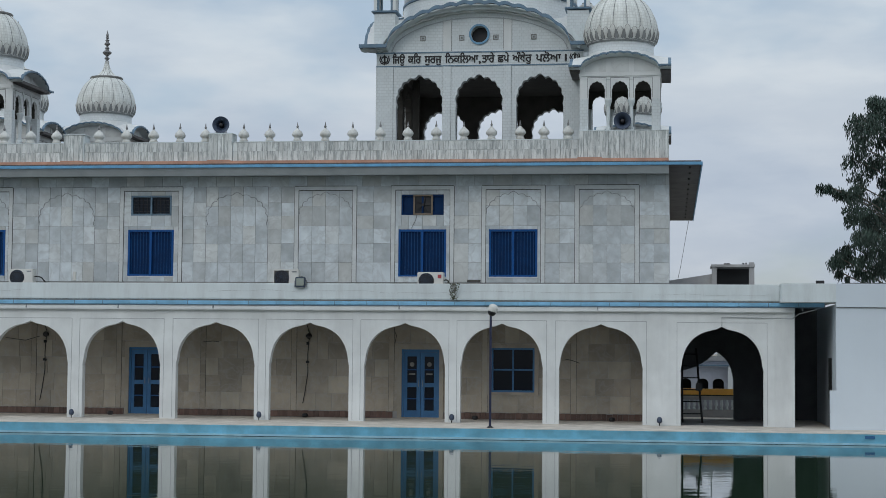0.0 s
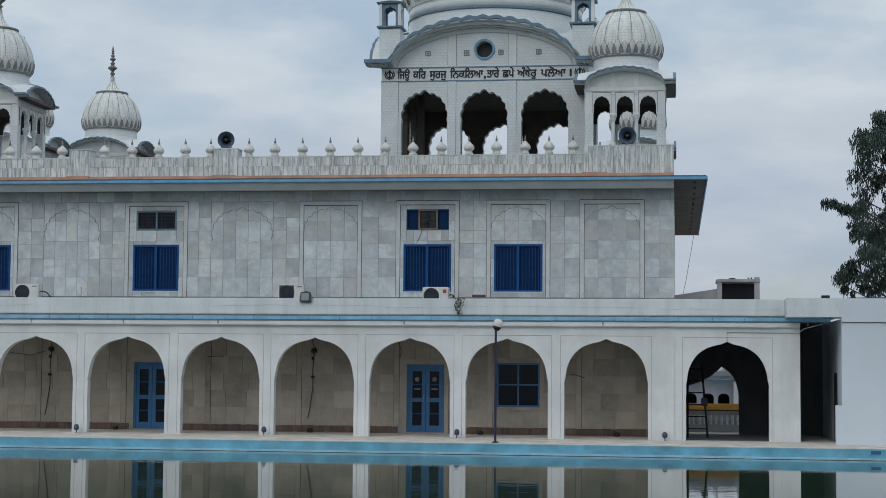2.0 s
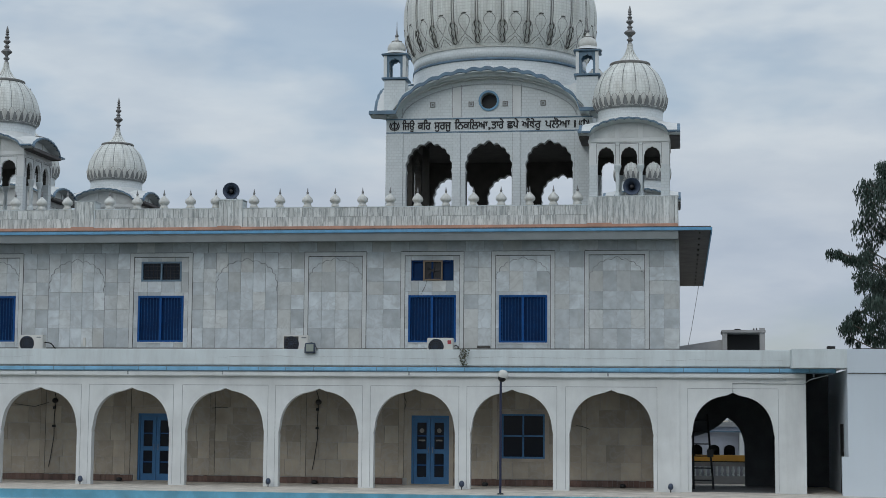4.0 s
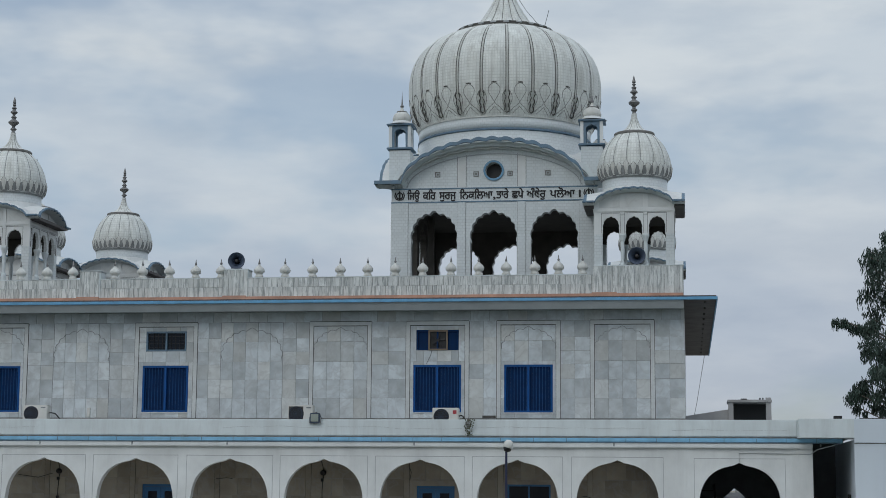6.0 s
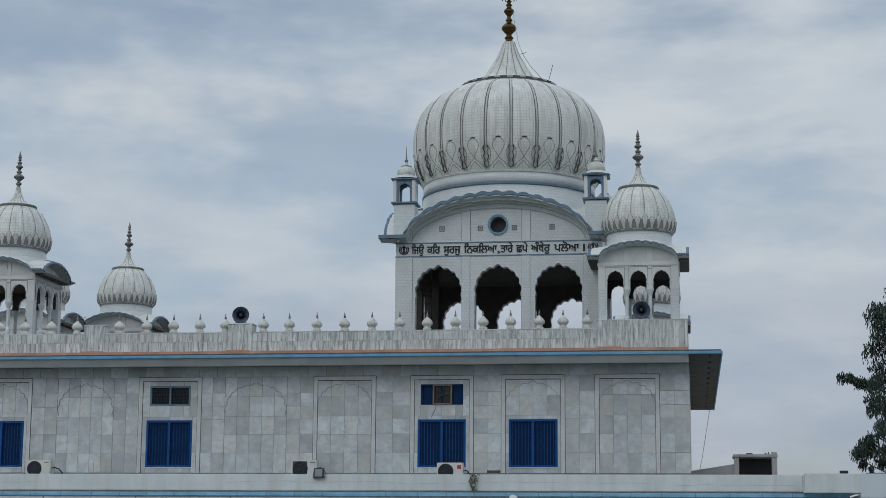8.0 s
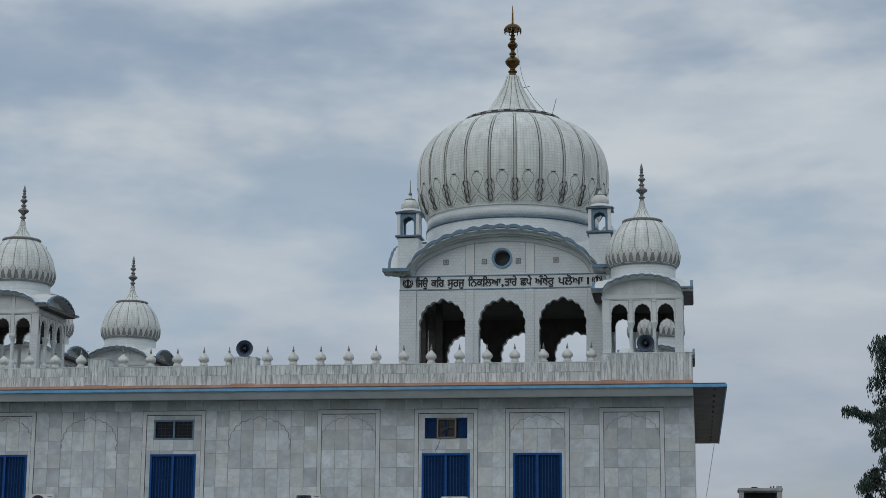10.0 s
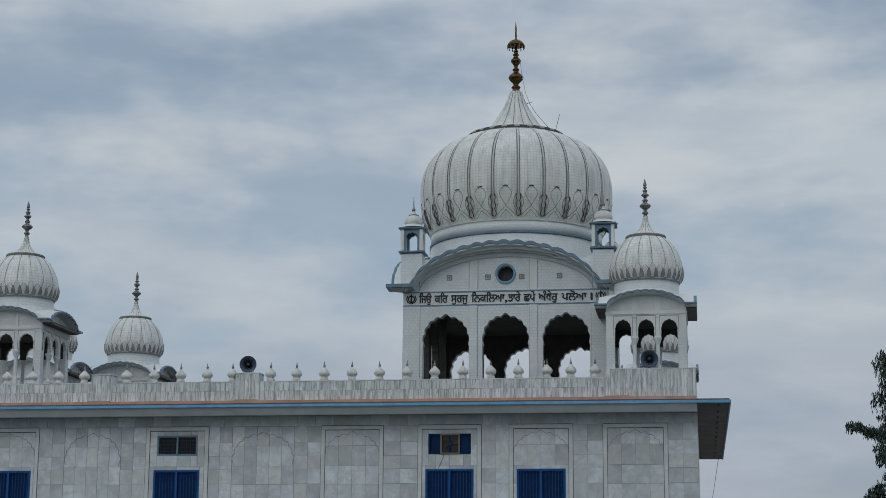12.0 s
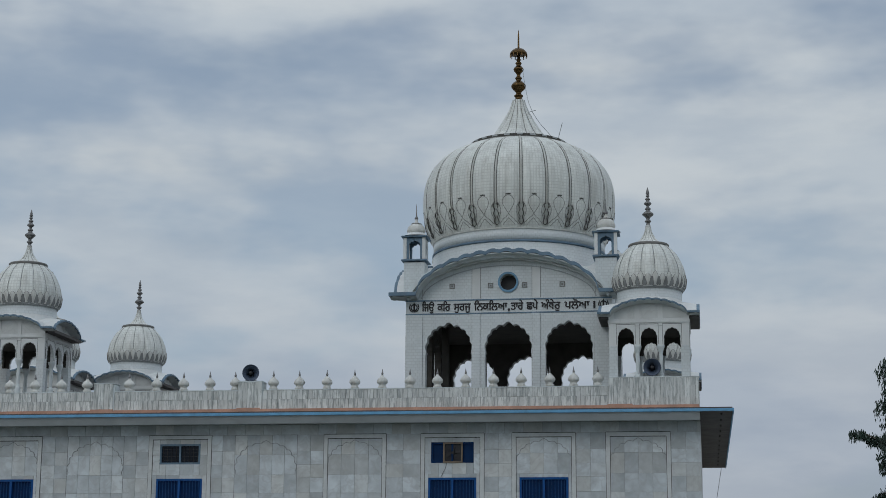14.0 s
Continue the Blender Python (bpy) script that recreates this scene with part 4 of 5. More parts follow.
def dome_set(parent, prof, lobes, depth, n, collar_r, collar_z, cone, band, dark):
    p = smooth_profile(prof, 5)
    turn = math.pi / lobes
    dm = part("dome", lathe(p, n, lobes, depth, turn), DOME, parent, "white mosaic dome with vertical ribs", smooth=True)
    rf = interp(p)
    for k in range(lobes):
        a = 2 * math.pi * k / lobes + turn
        zs = np.linspace(band[1] - 0.25 * (band[1] - band[0]), p[-1][1], 14)
        if dark > 0.014:
            part("rib_bead", tube([(rf(z) * 0.979 * math.sin(a), -rf(z) * 0.979 * math.cos(a), z) for z in zs], 0.036, n=6), FINI, dm, "pale bead along the rib")
            lines = bmesh.new()
            for sg in (-1, 1):
                tube([(rf(z) * 0.988 * math.sin(a + sg * 0.046 / rf(z)), -rf(z) * 0.988 * math.cos(a + sg * 0.046 / rf(z)), z) for z in zs], dark * (1.0 if sg < 0 else 0.7), lines, 4)
            part("rib_line", lines, mat_rib, dm)
        else:
            part("rib_line", tube([(rf(z) * 0.986 * math.sin(a), -rf(z) * 0.986 * math.cos(a), z) for z in zs], dark, n=4), LINE, dm)
    cone_p = smooth_profile(cone, 4)
    part("collar", lathe([(collar_r * 0.9, collar_z - 0.05), (collar_r, collar_z - 0.03), (collar_r * 1.01, collar_z + 0.02), (collar_r * 0.97, collar_z + 0.05), (cone[0][0], cone[0][1])], 64), LINEGREY, parent, "blackened collar under the spire")
    nk = part("lotus_neck", lathe(cone_p, 64, 16, 0.10), DOME, parent, smooth=True)
    rc = interp(cone_p)
    for k in range(16):
        a = 2 * math.pi * (k) / 16
        part("neck_line", tube([(rc(z) * 0.93 * math.sin(a), -rc(z) * 0.93 * math.cos(a), z) for z in np.linspace(cone[0][1] + 0.01, cone[-1][1], 9)], dark * 0.6, n=4), LINEGREY, nk)
    return rf, dm


# ---------- main tower ----------
TX, TY = -6.43, 59.5
tower = empty("dome_tower", TX, TY, 0, "white tiled square pavilion with lobed arches under a great ribbed dome", "domed tower")
# INNER darkens the inner faces in place of the shade behind the arches
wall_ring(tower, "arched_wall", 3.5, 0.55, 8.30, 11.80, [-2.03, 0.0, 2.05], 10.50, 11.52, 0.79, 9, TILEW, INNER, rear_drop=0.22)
for s in range(4):
    q = bmesh.new()
    i = 0.0 if s % 2 == 0 else 0.55
    box(q, -3.5 + i, 3.5 - i, -3.5, -2.95, 11.80, 12.32)
    grid_uv(q)
    bmesh.ops.transform(q, matrix=Matrix.Rotation(s * math.pi / 2, 4, "Z"), verts=q.verts)
    part("frieze", q, TILEW, tower)
for z in (11.815, 12.275):
    part("frieze_line", boxes((-3.515, 3.515, -3.515, -3.50, z - 0.022, z + 0.022)), BLUEG, tower, "thin blue line")
# ceiling and post carry the tower's inside shade as colour
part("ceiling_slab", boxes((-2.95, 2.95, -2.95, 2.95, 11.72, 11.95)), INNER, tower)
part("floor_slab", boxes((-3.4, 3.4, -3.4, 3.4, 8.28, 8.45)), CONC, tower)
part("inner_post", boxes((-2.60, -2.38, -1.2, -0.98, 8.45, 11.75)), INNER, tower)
# thin piers between the arches
for xa, xb in ((-3.50, -2.92), (-1.23, -0.95), (0.82, 1.09), (2.90, 3.50)):
    part("pier_strip", grid_uv(boxes((xa, xb, -3.53, -3.50, 8.4, 11.79))), TILEW, tower)
    part("pier_edge", boxes((xa - 0.008, xa, -3.506, -3.50, 8.4, 11.79), (xb, xb + 0.008, -3.506, -3.50, 8.4, 11.79)), LINE, tower)
# gable wall with a round opening
gp = scallop_curve(3.35, 0.02, 12.30, 1.36, 48, 0.60, 9, 0.0)
loop = [(-3.35, 12.30)] + [(x, z) for x, z in gp[1:-1]] + [(3.35, 12.30)]
ocu = [(0.0 + 0.28 * math.cos(a), 12.88 + 0.28 * math.sin(a)) for a in np.linspace(0, 2 * math.pi, 25)[:-1]]
for s in range(4):
    g = prism([loop, ocu], -3.45, -3.15)
    grid_uv(g)
    bmesh.ops.transform(g, matrix=Matrix.Rotation(s * math.pi / 2, 4, "Z"), verts=g.verts)
    part("gable_wall", g, TILEW, tower)
    bow_roof(tower, 4.02, 3.44, 0.92, 12.385, 1.38, 0.12, 0.60, 13, 0.08, s)
rim = lathe([(0.28, -0.04), (0.35, -0.04), (0.35, 0.03), (0.28, 0.03)], 32, cap=False)
bmesh.ops.rotate(rim, verts=rim.verts, matrix=Matrix.Rotation(math.pi / 2, 3, "X"))
bmesh.ops.translate(rim, verts=rim.verts, vec=(0, -3.47, 12.88))
part("round_opening_rim", rim, mat("grey_blue_rim", (0.13, 0.28, 0.42), 0.5, vary=0.2),  tower, "blue ring round the dark opening", smooth=False)
# black sheet and dark slab stand for the shade inside the gable
part("opening_back", boxes((-0.6, 0.6, -3.148, -3.13, 12.45, 13.35)), BLACK, tower)
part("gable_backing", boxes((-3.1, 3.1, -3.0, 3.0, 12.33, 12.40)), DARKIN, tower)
for x, z in ((-1.92, 12.77), (-0.60, 12.77), (0.56, 12.77), (1.84, 12.77)):
    sq = bmesh.new()
    for xa, xb, za, zb in ((-0.09, -0.065, -0.09, 0.09), (0.065, 0.09, -0.09, 0.09), (-0.065, 0.065, -0.09, -0.065), (-0.065, 0.065, 0.065, 0.09), (-0.03, 0.03, -0.03, 0.03)):
        box(sq, x + xa, x + xb, -3.47, -3.45, z + za, z + zb)
    part("vent_grille", sq, LINEGREY, tower, "small square pierced vent")
    part("vent_back", boxes((x - 0.065, x + 0.065, -3.458, -3.452, z - 0.065, z + 0.065)), SOFFIT, tower)
for x in (-2.95, -1.24, -0.94, 0.81, 1.10, 2.95):
    top = 12.3 + 1.2 * max(0.02, 1 - (x / 3.2) ** 2) ** 0.6
    part("gable_joint", boxes((x - 0.008, x + 0.008, -3.458, -3.44, 12.33, top)), LINE, tower)
for xa, xb in ((-1.23, -0.95), (0.82, 1.09)):
    part("gable_pilaster", boxes((xa, xb, -3.472, -3.45, 12.33, 13.38)), WHITE, tower)
inner_line = scallop_curve(3.0, 0.02, 12.36, 1.10, 48, 0.60, 9, 0.0)
part("gable_moulding", ribbon(inner_line, 0.03, -3.475, -3.44), SOFFIT, tower)
part("gable_moulding", ribbon(scallop_curve(3.2, 0.02, 12.36, 1.26, 60, 0.60, 13, 0.03), 0.05, -3.60, -3.44), WHITE, tower)
part("gable_cove", ribbon(scallop_curve(3.42, 0.02, 12.36, 1.37, 60, 0.60, 13, 0.03), 0.16, -3.78, -3.452), PARA, tower)
# drum, bands
part("roof_vault", lathe(smooth_profile([(3.14, 12.75), (3.14, 13.2), (3.13, 13.6), (3.11, 13.7)], 4), 64), WHITE, tower, smooth=True)
part("drum", lathe([(3.10, 12.6), (3.10, 14.36)], 96), TILEW, tower, smooth=True)
part("drum_band", lathe([(3.10, 14.375), (3.13, 14.38), (3.13, 14.445), (3.09, 14.45)], 96), BLUEG, tower, "faded blue ring", smooth=True)
part("drum_top", lathe([(3.09, 14.46), (3.09, 14.84)], 96), TILEW, tower, smooth=True)
part("drum_lip", lathe([(3.09, 14.82), (3.12, 14.825), (3.13, 14.86), (3.10, 14.88)], 96), FINI, tower, smooth=True)
DP = [(3.12, 14.85), (3.24, 15.08), (3.37, 15.45), (3.455, 15.90), (3.48, 16.35), (3.45, 16.80), (3.33, 17.25), (3.08, 17.68), (2.68, 18.06), (2.20, 18.32), (1.72, 18.50)]
CONE = [(1.35, 18.60), (0.98, 18.92), (0.68, 19.36), (0.45, 19.76), (0.31, 20.08), (0.23, 20.32)]
rf, main_dome = dome_set(tower, DP, 24, 0.028, 192, 1.74, 18.51, CONE, (14.95, 15.9), 0.0145)
bd = lathe([(1.66, 18.52), (1.77, 18.53), (1.77, 18.60), (1.3, 18.62)], 64)
part("collar_bead", bd, GAPBLACK, tower)
for k in range(24):
    a = 2 * math.pi * (k + 0.5) / 24
    d = boxes((-0.10, 0.10, -1.79, -1.765, 18.54, 18.59))
    bmesh.ops.transform(d, matrix=Matrix.Rotation(a, 4, "Z"), verts=d.verts)
    part("collar_stud", d, SOFFIT, tower)
dome_relief(main_dome, rf, 24, math.pi / 24, 14.93, 15.95, 0.0105, 0.022)
# kalash
kal = part("finial", lathe(smooth_profile([(0.20, 20.30), (0.12, 20.42), (0.17, 20.50), (0.10, 20.58), (0.12, 20.66), (0.22, 20.76), (0.28, 20.88), (0.20, 21.00), (0.09, 21.10), (0.13, 21.18), (0.07, 21.27), (0.09, 21.36), (0.18, 21.48), (0.18, 21.56), (0.08, 21.68), (0.12, 21.76), (0.06, 21.83), (0.10, 21.90), (0.05, 21.96), (0.05, 22.3)], 3), 24), GOLD, tower, "tarnished brass spire", smooth=True)
part("umbrella", lathe(smooth_profile([(0.33, 22.10), (0.29, 22.20), (0.18, 22.30), (0.05, 22.36), (0.035, 22.5), (0.03, 22.8), (0.005, 23.06)], 3), 20), GOLD, kal, smooth=True)
for k in range(12):
    a = 2 * math.pi * k / 12
    part("pendant", tube([(0.31 * math.sin(a), -0.31 * math.cos(a), 22.11), (0.31 * math.sin(a), -0.31 * math.cos(a), 21.98)], 0.018, n=5), GOLD, kal)
part("lightning_wire", tube([(0.16, -0.1, 21.5), (0.24, -0.15, 20.9), (0.38, -0.2, 20.2), (0.55, -0.3, 19.75), (0.82, -0.45, 19.3), (1.3, -0.8, 18.66)], 0.012, n=4), METAL, tower)
part("wire_clip", tube([(0.42, -0.25, 19.80), (0.66, -0.3, 19.84)], 0.012, n=4), METAL, tower)
part("rod", tube([(1.50, -0.7, 18.60), (1.66, -0.7, 19.22)], 0.015, n=4), METAL, tower)
# corner turrets of the tower
for sx, sy in ((-1, -1), (1, -1), (-1, 1), (1, 1)):
    t = part("turret", grid_uv(boxes((-0.36, 0.36, -0.36, 0.36, 12.4, 13.72))), TILEW, tower, "slim corner turret with a small dome")
    t.location = (sx * 3.30, sy * 2.75, 0)
    part("slab", soft_box(-0.45, 0.45, -0.45, 0.45, 13.75, 13.81, 0.012), BLUEG, t, "blue painted slab")
    for s in range(4):
        a = cusped_arch(0, 0.20, 14.28, 14.50, 5, 0.08, 4, 0.04)
        lp = [(-0.36 + (0.1 if s % 2 else 0), 13.83), (-0.20, 13.83)] + a + [(0.20, 13.83), (0.36 - (0.1 if s % 2 else 0), 13.83), (0.36 - (0.1 if s % 2 else 0), 14.58), (-0.36 + (0.1 if s % 2 else 0), 14.58)]
        w = prism([lp], -0.36, -0.26)
        bmesh.ops.transform(w, matrix=Matrix.Rotation(s * math.pi / 2, 4, "Z"), verts=w.verts)
        part("arch", w, BLUEG if s % 2 == 0 else WHITE, t)
    for px_, py_ in ((-1, -1), (1, -1)):
        part("post", boxes((px_ * 0.33 - 0.055, px_ * 0.33 + 0.055, -0.385, -0.36, 13.83, 14.58)), WHITE, t)
    part("cap_slab", soft_box(-0.46, 0.46, -0.46, 0.46, 14.59, 14.645, 0.015), BLUEG, t)
    part("cap_roof", lathe([(0.50, 14.67), (0.36, 14.74), (0.30, 14.80)], 20), WHITE, t)
    part("small_dome", lathe(smooth_profile([(0.27, 14.76), (0.315, 14.85), (0.32, 14.92), (0.27, 15.04), (0.16, 15.13), (0.07, 15.20), (0.04, 15.32)], 3), 32, 8, 0.05), FINI, t, smooth=True)
    part("dome_foot", lathe([(0.26, 14.74), (0.30, 14.76), (0.30, 14.80), (0.27, 14.82)], 24), LINE, t)
    part("dome_collar", lathe([(0.15, 15.12), (0.19, 15.12), (0.18, 15.15), (0.12, 15.17)], 16), LINEGREY, t)
    part("spike", lathe([(0.05, 15.30), (0.07, 15.35), (0.03, 15.40), (0.02, 15.5), (0.005, 15.86)], 8), STONEF, t, smooth=True)

# verse on the frieze
VERSE = (("\u0a3f\u0a1c\u0a09", -2.945, -2.53), ("\u0a15\u0a3f\u0a30", -2.415, -1.975), ("\u0a38\u0a41\u0a30\u0a1c\u0a41", -1.85, -1.28),
         ("\u0a3f\u0a28\u0a15\u0a3f\u0a32\u0a06", -1.15, -0.03), (",", -0.005, 0.06), ("\u0a24\u0a3e\u0a30\u0a47", 0.10, 0.515), ("\u0a1b\u0a2a\u0a47", 0.63, 1.015),
         ("\u0a05\u0a70\u0a27\u0a47\u0a30\u0a41", 1.13, 1.77), ("\u0a2a\u0a32\u0a4b\u0a06", 1.915, 2.75), ("\u0964", 2.89, 2.94))
words = []
for body_, xa, xb in VERSE:
    cu = bpy.data.curves.new("verse", "FONT")
    cu.body, cu.size, cu.extrude = body_, 0.36, 0.006
    words.append((new("verse_source", cu), xa, xb))
dg = bpy.context.evaluated_depsgraph_get()
sources = [w[0] for w in words]
words = [(bpy.data.meshes.new_from_object(src.evaluated_get(dg)), xa, xb) for src, xa, xb in words]
for src in sources:
    bpy.data.objects.remove(src)
all_y = [v.co.y for wm, xa, xb in words for v in wm.vertices] or [0, 1]
y_lo, sy_ = min(all_y), 0.41 / (max(all_y) - min(all_y))
verts, faces = [], []
for wm, xa, xb in words:
    wx = [v.co.x for v in wm.vertices] or [0, 1]
    w_lo = min(wx)
    sx_ = (xb - xa) / max(max(wx) - w_lo, 0.01)
    for k, (dx, dz) in enumerate(((0, 0), (0.011, 0), (-0.011, 0), (0, 0.010), (0, -0.010))):
        base = len(verts)
        verts += [((v.co.x - w_lo) * sx_ + xa + dx, -3.512 - v.co.z - 0.0006 * k, 11.845 + (v.co.y - y_lo) * sy_ + dz) for v in wm.vertices]
        faces += [[base + i for i in p.vertices] for p in wm.polygons]
tm = bpy.data.meshes.new("lettering")
tm.from_pydata(verts, [], faces)
tm.materials.append(BLACK)
ver = new("lettering", tm)
ver.parent = tower
ver["label"] = "black painted verse in Gurmukhi letters"
for x in (-3.22, 3.22):
    e = lathe([(0.085, -0.006), (0.125, -0.006), (0.125, 0.006), (0.085, 0.006)], 24, cap=False)
    bmesh.ops.rotate(e, verts=e.verts, matrix=Matrix.Rotation(math.pi / 2, 3, "X"))
    bmesh.ops.translate(e, verts=e.verts, vec=(x, -3.51, 12.05))
    prism([[(x, 11.86), (x + 0.03, 11.92), (x + 0.03, 12.16), (x, 12.24), (x - 0.03, 12.16), (x - 0.03, 11.92)]], -3.516, -3.50, e)
    for s in (-1, 1):
        ribbon([(x + s * 0.03, 11.90), (x + s * 0.12, 11.94), (x + s * 0.165, 12.04), (x + s * 0.13, 12.17)], 0.04, -3.514, -3.50, e)
    part("emblem", e, BLACK, tower, "black painted emblem")

# ---------- chhatri kiosks ----------
chh = empty("roof_kiosk", -1.66, 55.5, 0, "white domed roof kiosk with lobed arches", "kiosk", "domed kiosks on the roof")
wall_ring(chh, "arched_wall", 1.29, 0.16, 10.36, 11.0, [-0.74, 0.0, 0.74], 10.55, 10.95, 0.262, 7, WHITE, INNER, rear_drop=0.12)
for sx, sy in ((-1, -1), (1, -1), (-1, 1), (1, 1)):
    part("corner_pier", grid_uv(boxes((sx * 1.15 - 0.135, sx * 1.15 + 0.135, sy * 1.15 - 0.135, sy * 1.15 + 0.135, 8.42, 10.36))), TILEW, chh)
for s in range(4):
    for x in (-0.37, 0.37):
        cl = lathe(smooth_profile([(0.095, 8.42), (0.095, 9.36), (0.075, 9.44), (0.055, 9.52), (0.068, 9.75), (0.06, 10.10), (0.08, 10.16), (0.10, 10.24), (0.125, 10.30), (0.125, 10.36)], 2), 10, cx=x, cy=-1.21)
        bmesh.ops.transform(cl, matrix=Matrix.Rotation(s * math.pi / 2, 4, "Z"), verts=cl.verts)
        part("column", cl, PARA, chh, smooth=True)
for s in range(4):
    q = bmesh.new()
    i = 0.0 if s % 2 == 0 else 0.16
    box(q, -1.29 + i, 1.29 - i, -1.29, -1.13, 11.0, 11.46)
    lp = [(-1.20, 11.46)] + [(x, z) for x, z in scallop_curve(1.2, 0.01, 11.46, 0.33, 24, 0.7, 7, 0.0)[1:-1]] + [(1.20, 11.46)]
    prism([lp], -1.27, -1.15, q)
    for x in (-0.37, 0.37):
        box(q, x - 0.06, x + 0.06, -1.315, -1.29, 11.0, 11.70)
    box(q, -1.25, 1.25, -1.32, -1.29, 11.10, 11.20)
    grid_uv(q)
    bmesh.ops.transform(q, matrix=Matrix.Rotation(s * math.pi / 2, 4, "Z"), verts=q.verts)
    part("entablature", q, WHITE, chh)
    for xa, xb in ((-1.12, -0.45), (-0.29, 0.29), (0.45, 1.12)):
        arcz = [(xa + (xb - xa) * i / 8, 11.46 + 0.33 * max(0.0, 1 - ((xa + (xb - xa) * i / 8) / 1.2) ** 2) ** 0.7 - 0.10) for i in range(9)]
        pn = prism([[(xa, 11.24), (xb, 11.24)] + [(x, max(z, 11.26)) for x, z in arcz[::-1]]], -1.296, -1.28)
        bmesh.ops.transform(pn, matrix=Matrix.Rotation(s * math.pi / 2, 4, "Z"), verts=pn.verts)
        part("panel", pn, FRAME_ST, chh)
    for cx in (-0.74, 0.0, 0.74):
        gl = boxes((cx - 0.30, cx + 0.30, -1.297, -1.285, 11.045, 11.065), (cx - 0.31, cx - 0.295, -1.297, -1.285, 10.40, 11.065), (cx + 0.295, cx + 0.31, -1.297, -1.285, 10.40, 11.065))
        bmesh.ops.transform(gl, matrix=Matrix.Rotation(s * math.pi / 2, 4, "Z"), verts=gl.verts)
        part("arch_frame_line", gl, LINE, chh)
    bow_roof(chh, 1.64, 1.28, 0.40, 11.36, 0.42, 0.06, 0.7, 9, 0.03, s)
    sf = boxes((-1.60, 1.60, -1.62, -1.29, 11.26, 11.36)) if s % 2 == 0 else boxes((-1.29, 1.29, -1.62, -1.29, 11.26, 11.36))
    bmesh.ops.transform(sf, matrix=Matrix.Rotation(s * math.pi / 2, 4, "Z"), verts=sf.verts)
    if s % 2:
        part("side_soffit", sf, SOFFITB, chh, "dark brown soffit slab")
    else:
        sf.free()
# ceiling coloured near-black for the shade in the kiosk
part("kiosk_ceiling", boxes((-1.12, 1.12, -1.12, 1.12, 10.97, 11.08)), INNER, chh)
part("vault", lathe(smooth_profile([(1.12, 11.50), (1.12, 11.80), (1.07, 12.0)], 3), 40), WHITE, chh, smooth=True)
part("drum", lathe([(1.07, 11.6), (1.07, 12.34)], 48), TILEW, chh, smooth=True)
CP = [(1.08, 12.30), (1.17, 12.40), (1.215, 12.56), (1.22, 12.76), (1.17, 13.05), (1.06, 13.33), (0.90, 13.60), (0.63, 13.86)]
CC = [(0.52, 13.93), (0.31, 14.08), (0.18, 14.26), (0.11, 14.44), (0.085, 14.60)]
rk, kiosk_dome = dome_set(chh, CP, 16, 0.03, 128, 0.67, 13.88, CC, (12.36, 12.86), 0.009)
leaf_band(kiosk_dome, rk, 32, 12.37, 12.82, 0.017)
part("dome_base_band", lathe([(1.07, 12.29), (1.11, 12.30), (1.125, 12.35), (1.10, 12.39)], 48), LINE, chh, "weathered base moulding", smooth=True)
SPIRE = [(0.08, 14.58), (0.05, 14.66), (0.10, 14.72), (0.05, 14.78), (0.07, 14.84), (0.16, 14.92), (0.16, 14.97), (0.06, 15.06), (0.09, 15.12), (0.04, 15.18), (0.06, 15.23), (0.115, 15.29), (0.05, 15.37), (0.08, 15.43), (0.03, 15.48), (0.06, 15.53), (0.03, 15.57), (0.055, 15.61), (0.004, 15.82)]
part("spire", lathe(smooth_profile([(r * 1.12, 14.58 + (z - 14.58) * 1.08) for r, z in SPIRE], 3), 14), STONEF, chh, "grey turned spire", smooth=True)
for x, y, z in ((-24.68, 58.6, 0.5), (-24.62, 71.0, 0.15), (-26.95, 66.6, -0.25), (-1.66, 72.5, 0.0)):
    grow = 1.05 if x < -10 else 1.0
    copy_thing(chh, pose(x, y, z + 13.88 * (1 - grow)) @ Matrix.Scale(grow, 4))

# ---------- gate passage and the white block beside it ----------
gp_ = empty("gate_passage", 0, 0, 0, "plastered passage, its shade put into a dark wall colour", "passage", kind="structure")
# walls, ceiling, arch and floor sheet are coloured dark as the passage's shade
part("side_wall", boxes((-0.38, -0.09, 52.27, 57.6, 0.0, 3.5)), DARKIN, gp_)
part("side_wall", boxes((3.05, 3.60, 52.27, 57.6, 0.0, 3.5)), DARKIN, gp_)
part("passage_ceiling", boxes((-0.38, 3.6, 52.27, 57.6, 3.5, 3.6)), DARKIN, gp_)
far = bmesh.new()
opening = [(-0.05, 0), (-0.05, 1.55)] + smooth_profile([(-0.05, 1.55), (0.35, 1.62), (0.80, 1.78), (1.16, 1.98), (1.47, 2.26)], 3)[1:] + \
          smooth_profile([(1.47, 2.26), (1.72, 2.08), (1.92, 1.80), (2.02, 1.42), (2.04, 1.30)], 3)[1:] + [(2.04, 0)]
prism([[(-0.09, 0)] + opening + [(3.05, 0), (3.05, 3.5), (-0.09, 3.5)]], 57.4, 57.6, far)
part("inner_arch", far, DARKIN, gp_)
part("passage_floor", boxes((-0.09, 3.05, 52.40, 57.4, 0.013, 0.020)), DARKIN, gp_, "dark sheet over the pale floor, coloured as shade")
for i in range(6):
    part("gate_bar", boxes((2.92, 3.04, 53.4 + i * 0.6, 53.5 + i * 0.6, 0.0, 2.4)), BLACK, gp_)

lad = empty("step_ladder", 0.60, 54.6, 0.02, "black metal ladder leaning in the passage", "ladder")
